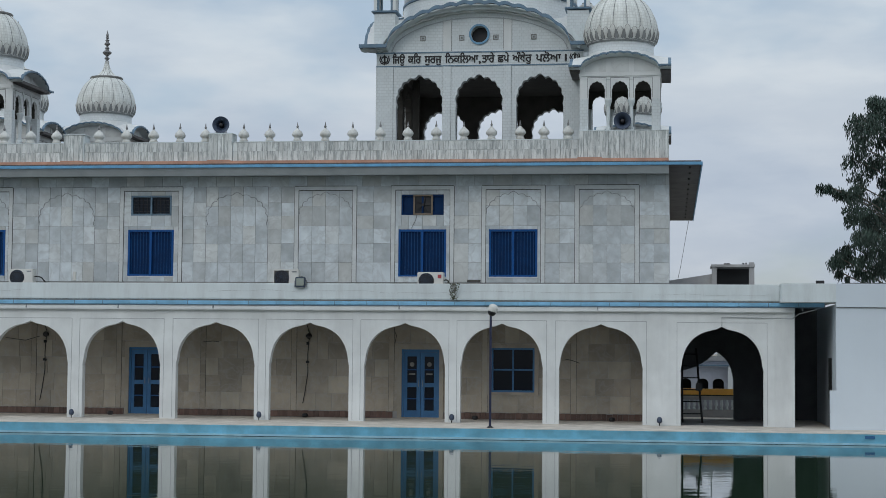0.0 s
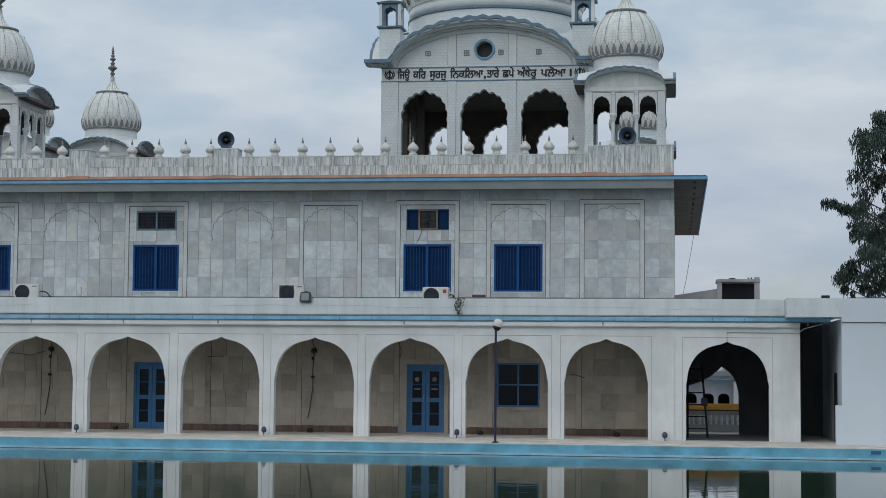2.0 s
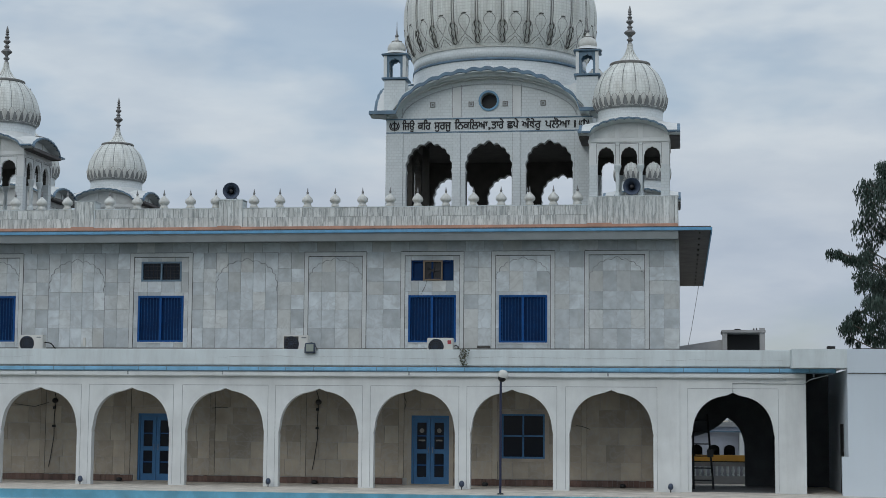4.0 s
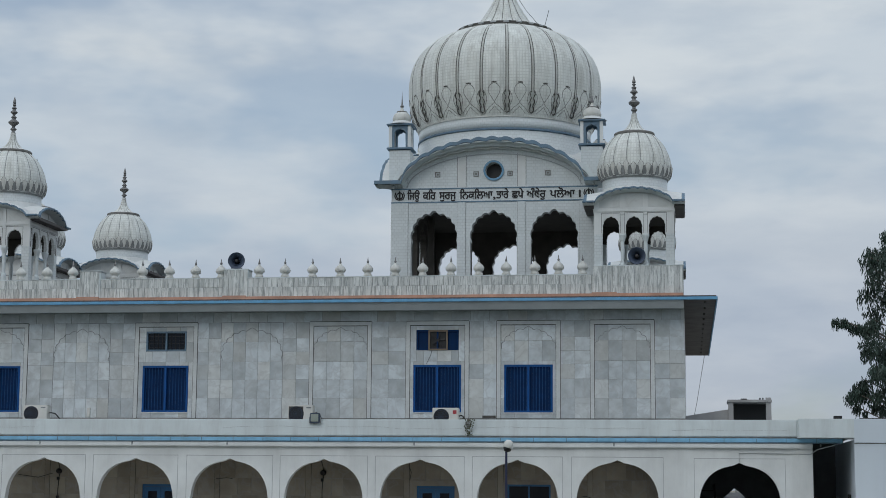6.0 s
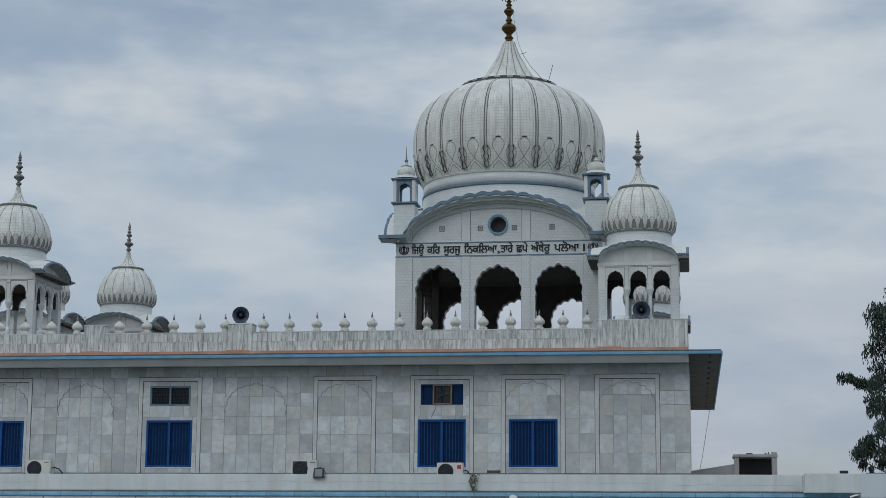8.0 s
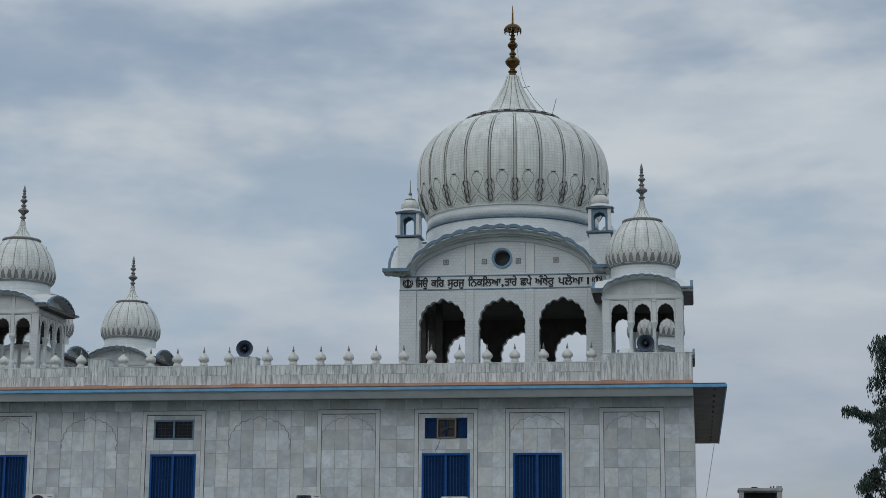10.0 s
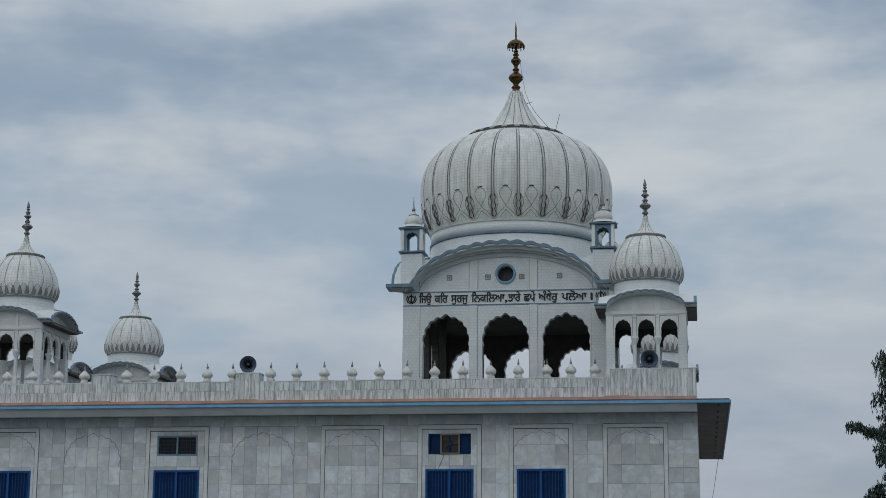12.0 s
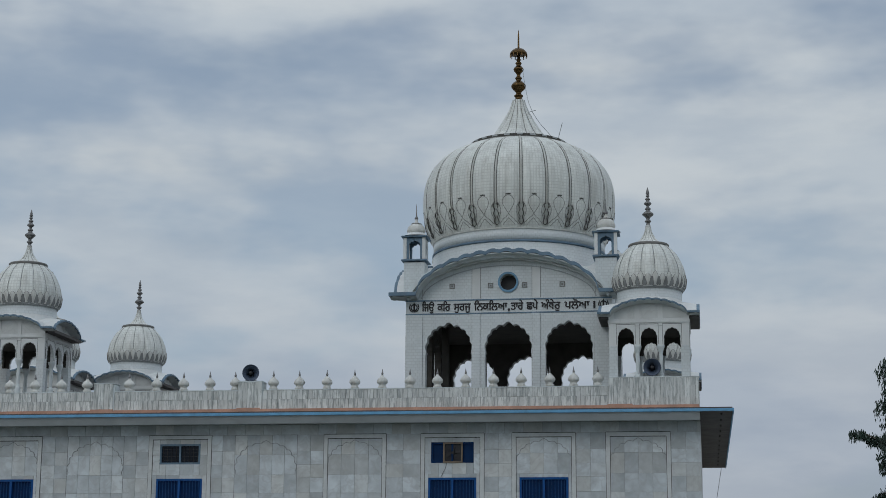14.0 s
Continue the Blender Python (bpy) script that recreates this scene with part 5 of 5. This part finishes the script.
for s in (-0.27, 0.17):
    part("rail", tube([(s + 0.18 if s > 0 else s + 0.0, -0.45, 0.0), (s, 0.3, 2.35)], 0.034), BLACK, lad)
for i in range(6):
    u = 0.12 + i * 0.16
    part("rung", tube([(-0.27, -0.45 + 0.75 * u, 2.35 * u), (0.35 - 0.18 * u, -0.45 + 0.75 * u, 2.35 * u)], 0.022), BLACK, lad)
part("junction", soft_box(0.15, 0.36, -0.25, -0.08, 1.0, 1.25, 0.02), BLACK, lad)

rb = empty("white_block", 0, 0, 0, "plain white plastered building beside the arcade", "building", kind="structure")
part("front_wall", boxes((4.80, 16.0, 50.95, 51.2, -0.06, 4.25)), WALLW, rb)
part("wall_return", boxes((4.62, 4.80, 50.96, 51.2, -0.06, 1.15)), WALLW, rb)
part("side_wall", boxes((4.82, 5.1, 51.2, 58.0, -0.06, 3.7)), WALLW, rb, "shaded side wall of the passage")
part("side_door", boxes((4.79, 4.82, 52.6, 53.4, 0.0, 2.1)), BLACK, rb)
part("lintel_slab", boxes((3.22, 4.80, 50.92, 58.0, 3.75, 4.30)), PARA, rb)
part("parapet_band", soft_box(4.80, 16.0, 50.90, 50.95, 3.60, 4.30, 0.01), WALLW, rb)
part("band_line", boxes((4.8, 16.0, 50.935, 50.95, 3.575, 3.60)), LINEGREY, rb)
# dark wall stands in for the shade at the far end
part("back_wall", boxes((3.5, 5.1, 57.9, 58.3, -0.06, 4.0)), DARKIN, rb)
part("roof_deck", boxes((5.1, 16.0, 51.2, 58.0, 3.9, 4.0)), CONC, rb)

# low roof structure behind
tk = empty("roof_shelter", 2.0, 56.3, 3.6, "small concrete tank shelter with an open dark side on the roof", "shelter")
part("slab", soft_box(-0.72, 0.70, -0.2, 1.2, 1.44, 1.53, 0.01), CONC, tk)
part("post", boxes((-0.70, -0.54, -0.15, 0.05, 0.0, 1.44)), CONC, tk)
part("post", boxes((0.51, 0.68, -0.15, 0.05, 0.0, 1.60)), CONC, tk)
# black sheet in place of the shade inside the shelter
part("backing", boxes((-0.66, 0.66, 1.1, 1.18, 0.0, 1.44)), BLACK, tk)
part("ramp_wall", prism([[(-2.1, 0.0), (-0.70, 0.0), (-0.70, 1.22), (-2.1, 1.0)]], 0.0, 0.2), CONC, tk)
part("scrap", soft_box(-0.3, -0.1, -0.1, 0.1, 1.53, 1.57, 0.008), BLACK, tk)
part("bolt", boxes((0.30, 0.35, 0, 0.06, 1.53, 1.59)), BLACK, tk)
part("bolt", boxes((0.40, 0.44, 0, 0.06, 1.53, 1.60)), BLACK, tk)

# courtyard beyond the gate
cy_ = empty("courtyard_rail", 0.8, 60.2, 0, "white baluster wall under a yellow painted beam", "balustrade")
# white wall given concrete grey: its shade is in the colour
part("base", boxes((-2.4, 2.2, 0, 0.15, -0.06, 0.24)), CONC, cy_)
part("top_rail", boxes((-2.4, 2.2, 0, 0.15, 0.58, 0.72)), CONC, cy_)
# black strip drawn as the shade below the beam
part("shade_gap", boxes((-2.4, 2.2, 0.02, 0.14, 0.72, 0.765)), BLACK, cy_)
# panel added behind the balusters so that the gaps turn darker
part("back_panel", boxes((-2.4, 2.2, 0.40, 0.45, -0.06, 0.66)), LAV, cy_)
part("beam", soft_box(-2.4, 2.2, -0.1, 0.1, 0.76, 0.97, 0.01), YELLOW, cy_, "yellow painted beam")
BAL = to_mesh("baluster", lathe(smooth_profile([(0.05, 0.22), (0.05, 0.28), (0.035, 0.32), (0.06, 0.42), (0.04, 0.54), (0.05, 0.60)], 2), 8), PARA)
for i in range(24):
    b = new("baluster", BAL)
    b.parent = cy_
    b.location = (-2.3 + i * 0.19, 0.07, 0)
ch_ = empty("courtyard_house", 1.5, 70, 0, "low white house with blue eave and dark arched openings", "house")
lo = [(-6, -0.06), (5, -0.06), (5, 1.9), (-6, 1.9)]
ho = []
for cx in (-2.4, -1.64, -0.94, -0.25, 0.38, 1.6, 2.4):
    ho.append([(cx - 0.23, 0.75), (cx + 0.23, 0.75)] + [(cx + 0.23 * math.cos(t), 1.00 + 0.18 * math.sin(t)) for t in np.linspace(0, math.pi, 9)])
part("wall", prism([lo] + ho, 0, 0.3), LAV, ch_)
for x in (0.85, 3.0, -3.4):
    part("pillar", soft_box(x - 0.09, x + 0.09, -0.30, -0.12, -0.06, 1.68, 0.015), WHITE, ch_)
for x, w, h in ((-1.1, 0.30, 0.16), (-0.55, 0.5, 0.10), (0.05, 0.22, 0.2), (0.5, 0.35, 0.12), (1.0, 0.2, 0.22)):
    part("roof_clutter", soft_box(x - w / 2, x + w / 2, 0.1, 0.5, 2.1, 2.1 + h, 0.03), ACW if w < 0.4 else METAL, ch_, "odds and ends lying on the roof")
for z in (2.55, 2.72):
    part("roof_wire", tube([(-6, 0.3, z), (-1, 0.3, z - 0.05), (5, 0.3, z + 0.04)], 0.012, n=4), BLACK, ch_)
part("roof_mast", tube([(0.10, 0.3, 2.1), (0.10, 0.3, 3.4)], 0.02, n=5), METAL, ch_)
# black sheet behind the openings stands for unlit rooms
part("dark_room", boxes((-6, 5, 1.2, 1.3, 0, 1.9)), BLACK, ch_)
part("eave", boxes((-6, 5, -0.35, 0.0, 1.69, 1.75)), BLUEG, ch_)
part("roof_edge", boxes((-6, 5, -0.1, 1.3, 1.9, 2.1)), CONC, ch_)

# ---------- lamp post on the pool edge ----------
lp_ = empty("lamp_post", -5.23, 49.0, 0.0, "slim dark blue lamp post with a white globe head", "street lamp")
part("pole", tube([(0, 0, 0), (0, 0, 3.30)], 0.035, n=10), mat("dark_blue_pole", (0.015, 0.02, 0.06), 0.4, vary=0.2), lp_)
part("base_plate", lathe([(0.10, 0.0), (0.10, 0.03), (0.05, 0.05)], 14), BLACK, lp_)
hd = lathe(smooth_profile([(0.0, 0.20), (0.09, 0.18), (0.135, 0.10), (0.14, 0.0), (0.13, -0.03)], 3), 18)
ln = lathe(smooth_profile([(0.12, -0.03), (0.115, -0.08), (0.07, -0.14), (0.0, -0.16)], 3), 18)
for b_ in (hd, ln):
    bmesh.ops.transform(b_, matrix=Matrix.Translation((0.05, -0.02, 3.40)) @ Matrix.Rotation(radians(16), 4, "Y"), verts=b_.verts)
part("hood", hd, ACW, lp_, "white plastic hood", smooth=True)
part("lens", ln, BLACK, lp_, "dark round lens", smooth=True)

# ---------- air conditioners, flood light, plant ----------
def ac(x, y, z, label, red, square=False):
    a = empty("air_conditioner", x, y, z, label, "air conditioner", "outdoor units on the terrace")
    part("casing", soft_box(-0.42, 0.42, 0, 0.32, 0.0, 0.56, 0.02), ACW, a)
    g = lathe([(0.03, -0.01), (0.25, -0.01), (0.25, 0.01), (0.03, 0.01)], 28)
    bmesh.ops.rotate(g, verts=g.verts, matrix=Matrix.Rotation(math.pi / 2, 3, "X"))
    bmesh.ops.translate(g, verts=g.verts, vec=(-0.13, 0.0, 0.28))
    part("fan_opening", g, BLACK, a)
    if square:
        part("fan_bay", boxes((-0.38, 0.10, -0.006, 0.0, 0.04, 0.52)), GAPBLACK, a)
    gr = bmesh.new()
    for r in (0.08, 0.14, 0.20, 0.235):
        tube([(-0.14 + r * math.cos(t), -0.02, 0.28 + r * math.sin(t)) for t in np.linspace(0, 2 * math.pi, 21)], 0.006, gr, 4)
    for k_ in range(6):
        t = k_ * math.pi / 6
        tube([(-0.14 - 0.235 * math.cos(t), -0.022, 0.28 - 0.235 * math.sin(t)), (-0.14 + 0.235 * math.cos(t), -0.022, 0.28 + 0.235 * math.sin(t))], 0.005, gr, 4)
    part("fan_guard", gr, HORNM, a)
    if red:
        part("sticker", boxes((0.24, 0.36, -0.006, 0.0, 0.36, 0.48)), mat("red_sticker", (0.4, 0.05, 0.06), 0.5), a)
    else:
        part("sticker", boxes((0.20, 0.36, -0.006, 0.0, 0.46, 0.50)), METAL, a)
    part("foot", boxes((-0.36, -0.28, 0.02, 0.30, -0.06, 0.0)), METAL, a)
    part("foot", boxes((0.28, 0.36, 0.02, 0.30, -0.06, 0.0)), METAL, a)
    part("bracket", boxes((-0.40, 0.40, 0.28, 0.34, -0.72, -0.06)), METAL, a)
    part("pipe", tube([(0.43, 0.1, 0.3), (0.50, 0.15, 0.32), (0.52, 0.5, 0.30), (0.52, 1.0, 0.1)], 0.02), BLACK, a)
    return a


ac(-21.4, 53.6, 4.26, "cream outdoor unit standing on the terrace", False)
ac(-12.42, 53.6, 4.26, "cream outdoor unit with a dark square fan bay", False, True)
ac(-7.68, 53.6, 4.18, "white outdoor unit with a red sticker below the window", True)
fl = empty("flood_light", -11.52, 51.81, 4.27, "grey metal flood light on the parapet", "flood light")
part("housing", soft_box(-0.16, 0.16, -0.10, 0.02, -0.10, 0.22, 0.02), HORNM, fl)
part("lens", soft_box(-0.12, 0.12, -0.115, -0.10, -0.05, 0.18, 0.005), mat("pale_lens", (0.30, 0.34, 0.30), 0.2), fl)
part("stand", boxes((-0.19, -0.165, -0.06, 0.0, -0.1, 0.1), (0.165, 0.19, -0.06, 0.0, -0.1, 0.1)), METAL, fl)

pl = empty("wall_plant", -6.69, 51.80, 4.28, "small dry plant growing from the parapet", "plant")
pb_ = bmesh.new()
for i in range(90):
    a, u = random.uniform(-1, 1), random.random()
    c = Vector((a * 0.17 * (1 - 0.5 * u), -0.03 - 0.05 * random.random(), 0.06 - u * 0.50))
    d = Vector((random.uniform(-1, 1), random.uniform(-0.4, 0.4), random.uniform(-1, 0.4))).normalized() * 0.07
    e = d.orthogonal().normalized() * 0.018
    pb_.faces.new([pb_.verts.new(c + q) for q in (Vector(), d * 0.5 + e, d, d * 0.5 - e)])
part("leaves", pb_, mat("dry_green_leaf", (0.10, 0.11, 0.06), 0.8, vary=0.4, per=-0.5), pl)
st = bmesh.new()
for i in range(7):
    x = -0.1 + i * 0.033
    tube([(x * 0.4, 0.0, 0.02), (x, -0.07, -0.1), (x * 1.3, -0.06, -0.25 - 0.05 * (i % 3))], 0.008, st, 4)
part("stems", st, BARK, pl)


# ---------- small fittings on the arcade ----------
def pump(x):
    p = empty("floor_spotlight", x, 51.80, 0.0, "small dark spotlight standing at a pier foot", "spotlight", "spotlights at the piers")
    part("head", lathe(smooth_profile([(0.03, 0.10), (0.085, 0.14), (0.095, 0.22), (0.07, 0.30), (0.02, 0.33)], 3), 12), HORNM, p, smooth=True)
    part("stem", tube([(0, 0, 0), (0, 0, 0.14)], 0.02), BLACK, p)
    p.scale = (0.85, 0.85, 0.85)


for x in (-18.90, -12.80, -6.72, -0.37):
    pump(x)
for x in (-18.5, -10.3, -11.9, -6.3, -1.9):
    t = empty("drain_pot", x, 54.40, 0.012, "small black pot on the arcade floor", "pot")
    part("bowl", lathe(smooth_profile([(0.07, 0), (0.10, 0.04), (0.095, 0.10), (0.06, 0.13)], 3), 12), BLACK, t, smooth=True)


def wire_lamp(x, z, label):
    w = empty("wall_lamp", x, 54.55, z, label, "wall lamp")
    part("lamp_body", lathe(smooth_profile([(0.02, -0.08), (0.09, -0.04), (0.10, 0.04), (0.04, 0.10)], 3), 12), BLACK, w, smooth=True)
    part("bracket", tube([(0, 0.15, 0.02), (0, 0.0, 0.02)], 0.02), BLACK, w)
    part("cable", tube([(0.0, 0.06, -0.05), (-0.03, 0.08, -0.25), (-0.05, 0.08, -0.6), (-0.04, 0.08, -1.2), (-0.14, 0.08, -1.9), (-0.20, 0.08, -2.2)], 0.014, n=5), BLACK, w)
    part("cable", tube([(0.0, 0.12, 0.05), (-0.08, 0.1, 0.35), (-0.15, 0.1, 0.5)], 0.012, n=5), BLACK, w)
    part("switch", soft_box(-0.09, -0.01, 0.03, 0.12, -0.28, -0.18, 0.01), BLACK, w)
    part("switch", soft_box(-0.10, 0.0, 0.03, 0.12, -0.88, -0.80, 0.01), BLACK, w)


wire_lamp(-11.83, 2.66, "black wall lamp with hanging cables")
wire_lamp(-20.85, 2.66, "black wall lamp with a straight hanging cable")
for x, run in ((-14.9, [(-0.55, 0, 2.45), (-0.2, 0, 2.48), (0.0, 0, 2.46)]), (-2.9, [(-0.5, 0, 1.98), (-0.3, 0, 1.95), (-0.05, 0, 1.86)]), (-21.6, [(-0.7, 0, 2.55), (0.0, 0, 2.46), (0.5, 0, 2.6)]), (-8.98, [(0.02, 0, 3.2), (-0.03, 0, 2.9), (0.05, 0, 2.7), (0.0, 0, 2.45)])):
    c = empty("wall_cable", x, 54.64, 0, "thin dark cable clipped along the arcade wall", "cable", "cables on the arcade wall")
    part("cable", tube(run, 0.011, n=5), GAPBLACK, c)
cb_ = empty("gate_cable", 1.5, 51.97, 0, "pale cable run over the gate arch", "cable")
part("cable", tube([(0.0, 0, 3.04), (0.0, 0, 3.30), (0.3, 0, 3.31), (1.6, 0, 3.29), (2.1, 0, 3.27), (2.3, -0.1, 3.42), (2.8, -0.4, 3.55)], 0.014, n=5), SOFFIT, cb_)
bx_ = empty("roof_camera", 4.35, 50.97, 4.30, "small black box on the parapet", "box")
part("box", soft_box(-0.12, 0.12, 0, 0.16, 0.0, 0.09, 0.01), BLACK, bx_)
pp = empty("roof_pipe", 5.6, 51.3, 4.31, "black pipe lying along the parapet", "pipe")
part("pipe", tube([(-0.6, 0, 0.0), (0.4, 0, 0.01), (2.5, 0, 0.0), (6, 0, 0.0)], 0.03), BLACK, pp)
gw = empty("stay_wire", 0.0, 76.78, -0.06, "thin stay wire from the eave down to the ground", "wire")
part("wire", tube([(0.75, 0, 8.23), (0.40, 0, 6.2), (0.02, 0, 4.4), (-0.9, 0, 0.0)], 0.014, n=4), METAL, gw)


# ---------- tree ----------
def tree(x, y, z, height, rx, label):
    t = empty("tree", x, y, z, label, "tree")
    random.seed(5)
    trunk = bmesh.new()
    run = [(0, 0, 0), (0.1, 0, height * 0.3), (-0.1, 0.1, height * 0.55), (0.15, 0, height * 0.8), (0.1, 0, height * 0.97)]
    n = 10
    sp = smooth_profile(run, 5)
    rings = []
    for i, p in enumerate(sp):
        r = 0.32 * (1 - 0.88 * i / (len(sp) - 1))
        rings.append([trunk.verts.new((p[0] + r * math.cos(2 * math.pi * k / n), p[1] + r * math.sin(2 * math.pi * k / n), p[2])) for k in range(n)])
    for a, b in zip(rings, rings[1:]):
        for k in range(n):
            trunk.faces.new((a[k], a[(k + 1) % n], b[(k + 1) % n], b[k]))
    trunk.faces.new(rings[-1])
    part("trunk", trunk, BARK, t, smooth=True)
    env_z = [5.3, 5.9, 6.8, 8.1, 9.3, 10.7, 11.7, 12.6, 13.5]
    env_r = [0.6, 2.0, 2.95, 2.8, 3.0, 3.0, 2.95, 2.6, 1.8]
    clumps = []
    for i in range(160):
        h = random.uniform(6.0, 13.45)
        a = random.uniform(0, 2 * math.pi)
        ln = float(np.interp(h, env_z, env_r)) * random.uniform(0.25, 1.0) ** 0.6 * random.uniform(0.82, 1.0)
        clumps.append((Vector((ln * math.cos(a), ln * math.sin(a), h)), random.uniform(0.28, 0.58)))
    for i in range(14):
        clumps.append((Vector((-2.6 + 0.33 * i + random.uniform(-0.1, 0.1), random.uniform(-0.8, 0.8), 6.0 - 0.35 * random.random())), random.uniform(0.14, 0.26)))
    for i in range(6):
        clumps.append((Vector((-2.3 - 0.22 * i, random.uniform(-0.4, 0.4), 9.3 + 0.05 * i + random.uniform(-0.15, 0.15))), random.uniform(0.16, 0.30)))
    for i in range(6):
        clumps.append((Vector((-2.3 - 0.12 * i, random.uniform(-0.4, 0.4), 7.0 - 0.13 * i)), 0.34))
    for c, r in clumps[::2]:
        base = Vector((0.05, 0, max(3.5, c.z - 0.55 * math.hypot(c.x, c.y) - 0.4)))
        mid = (base + c) / 2 + Vector((0, 0, 0.25))
        part("limb", tube([base, mid, c], 0.028, n=5), BARK, t)
    verts, faces = [], []
    for c, r in clumps:
        for k in range(int(500 * r)):
            d = Vector((random.gauss(0, 1), random.gauss(0, 1), random.gauss(0, 1)))
            d = d.normalized() * r * random.random() ** 0.45
            d.z = d.z * 0.75 - 0.55 * r * random.random() ** 2 * 1.8
            p = c + d
            ax = Vector((random.uniform(-0.45, 0.45), random.uniform(-0.45, 0.45), -1)).normalized() * random.uniform(0.14, 0.28)
            e = ax.cross(Vector((random.uniform(-1, 1), random.uniform(-1, 1), 0.1))).normalized() * 0.028
            b = len(verts)
            verts += [p, p + ax * 0.45 + e, p + ax, p + ax * 0.45 - e]
            faces.append((b, b + 1, b + 2, b + 3))
    me = bpy.data.meshes.new("crown")
    me.from_pydata(verts, [], faces)
    me.materials.append(LEAF)
    cr = new("crown", me)
    cr.parent = t
    tagged(cr, "drooping dull green leaves", kind="stuff")
    return t


tree(9.9, 75.0, -0.06, 13.2, 3.1, "tall tree with drooping dull green foliage behind the white block")
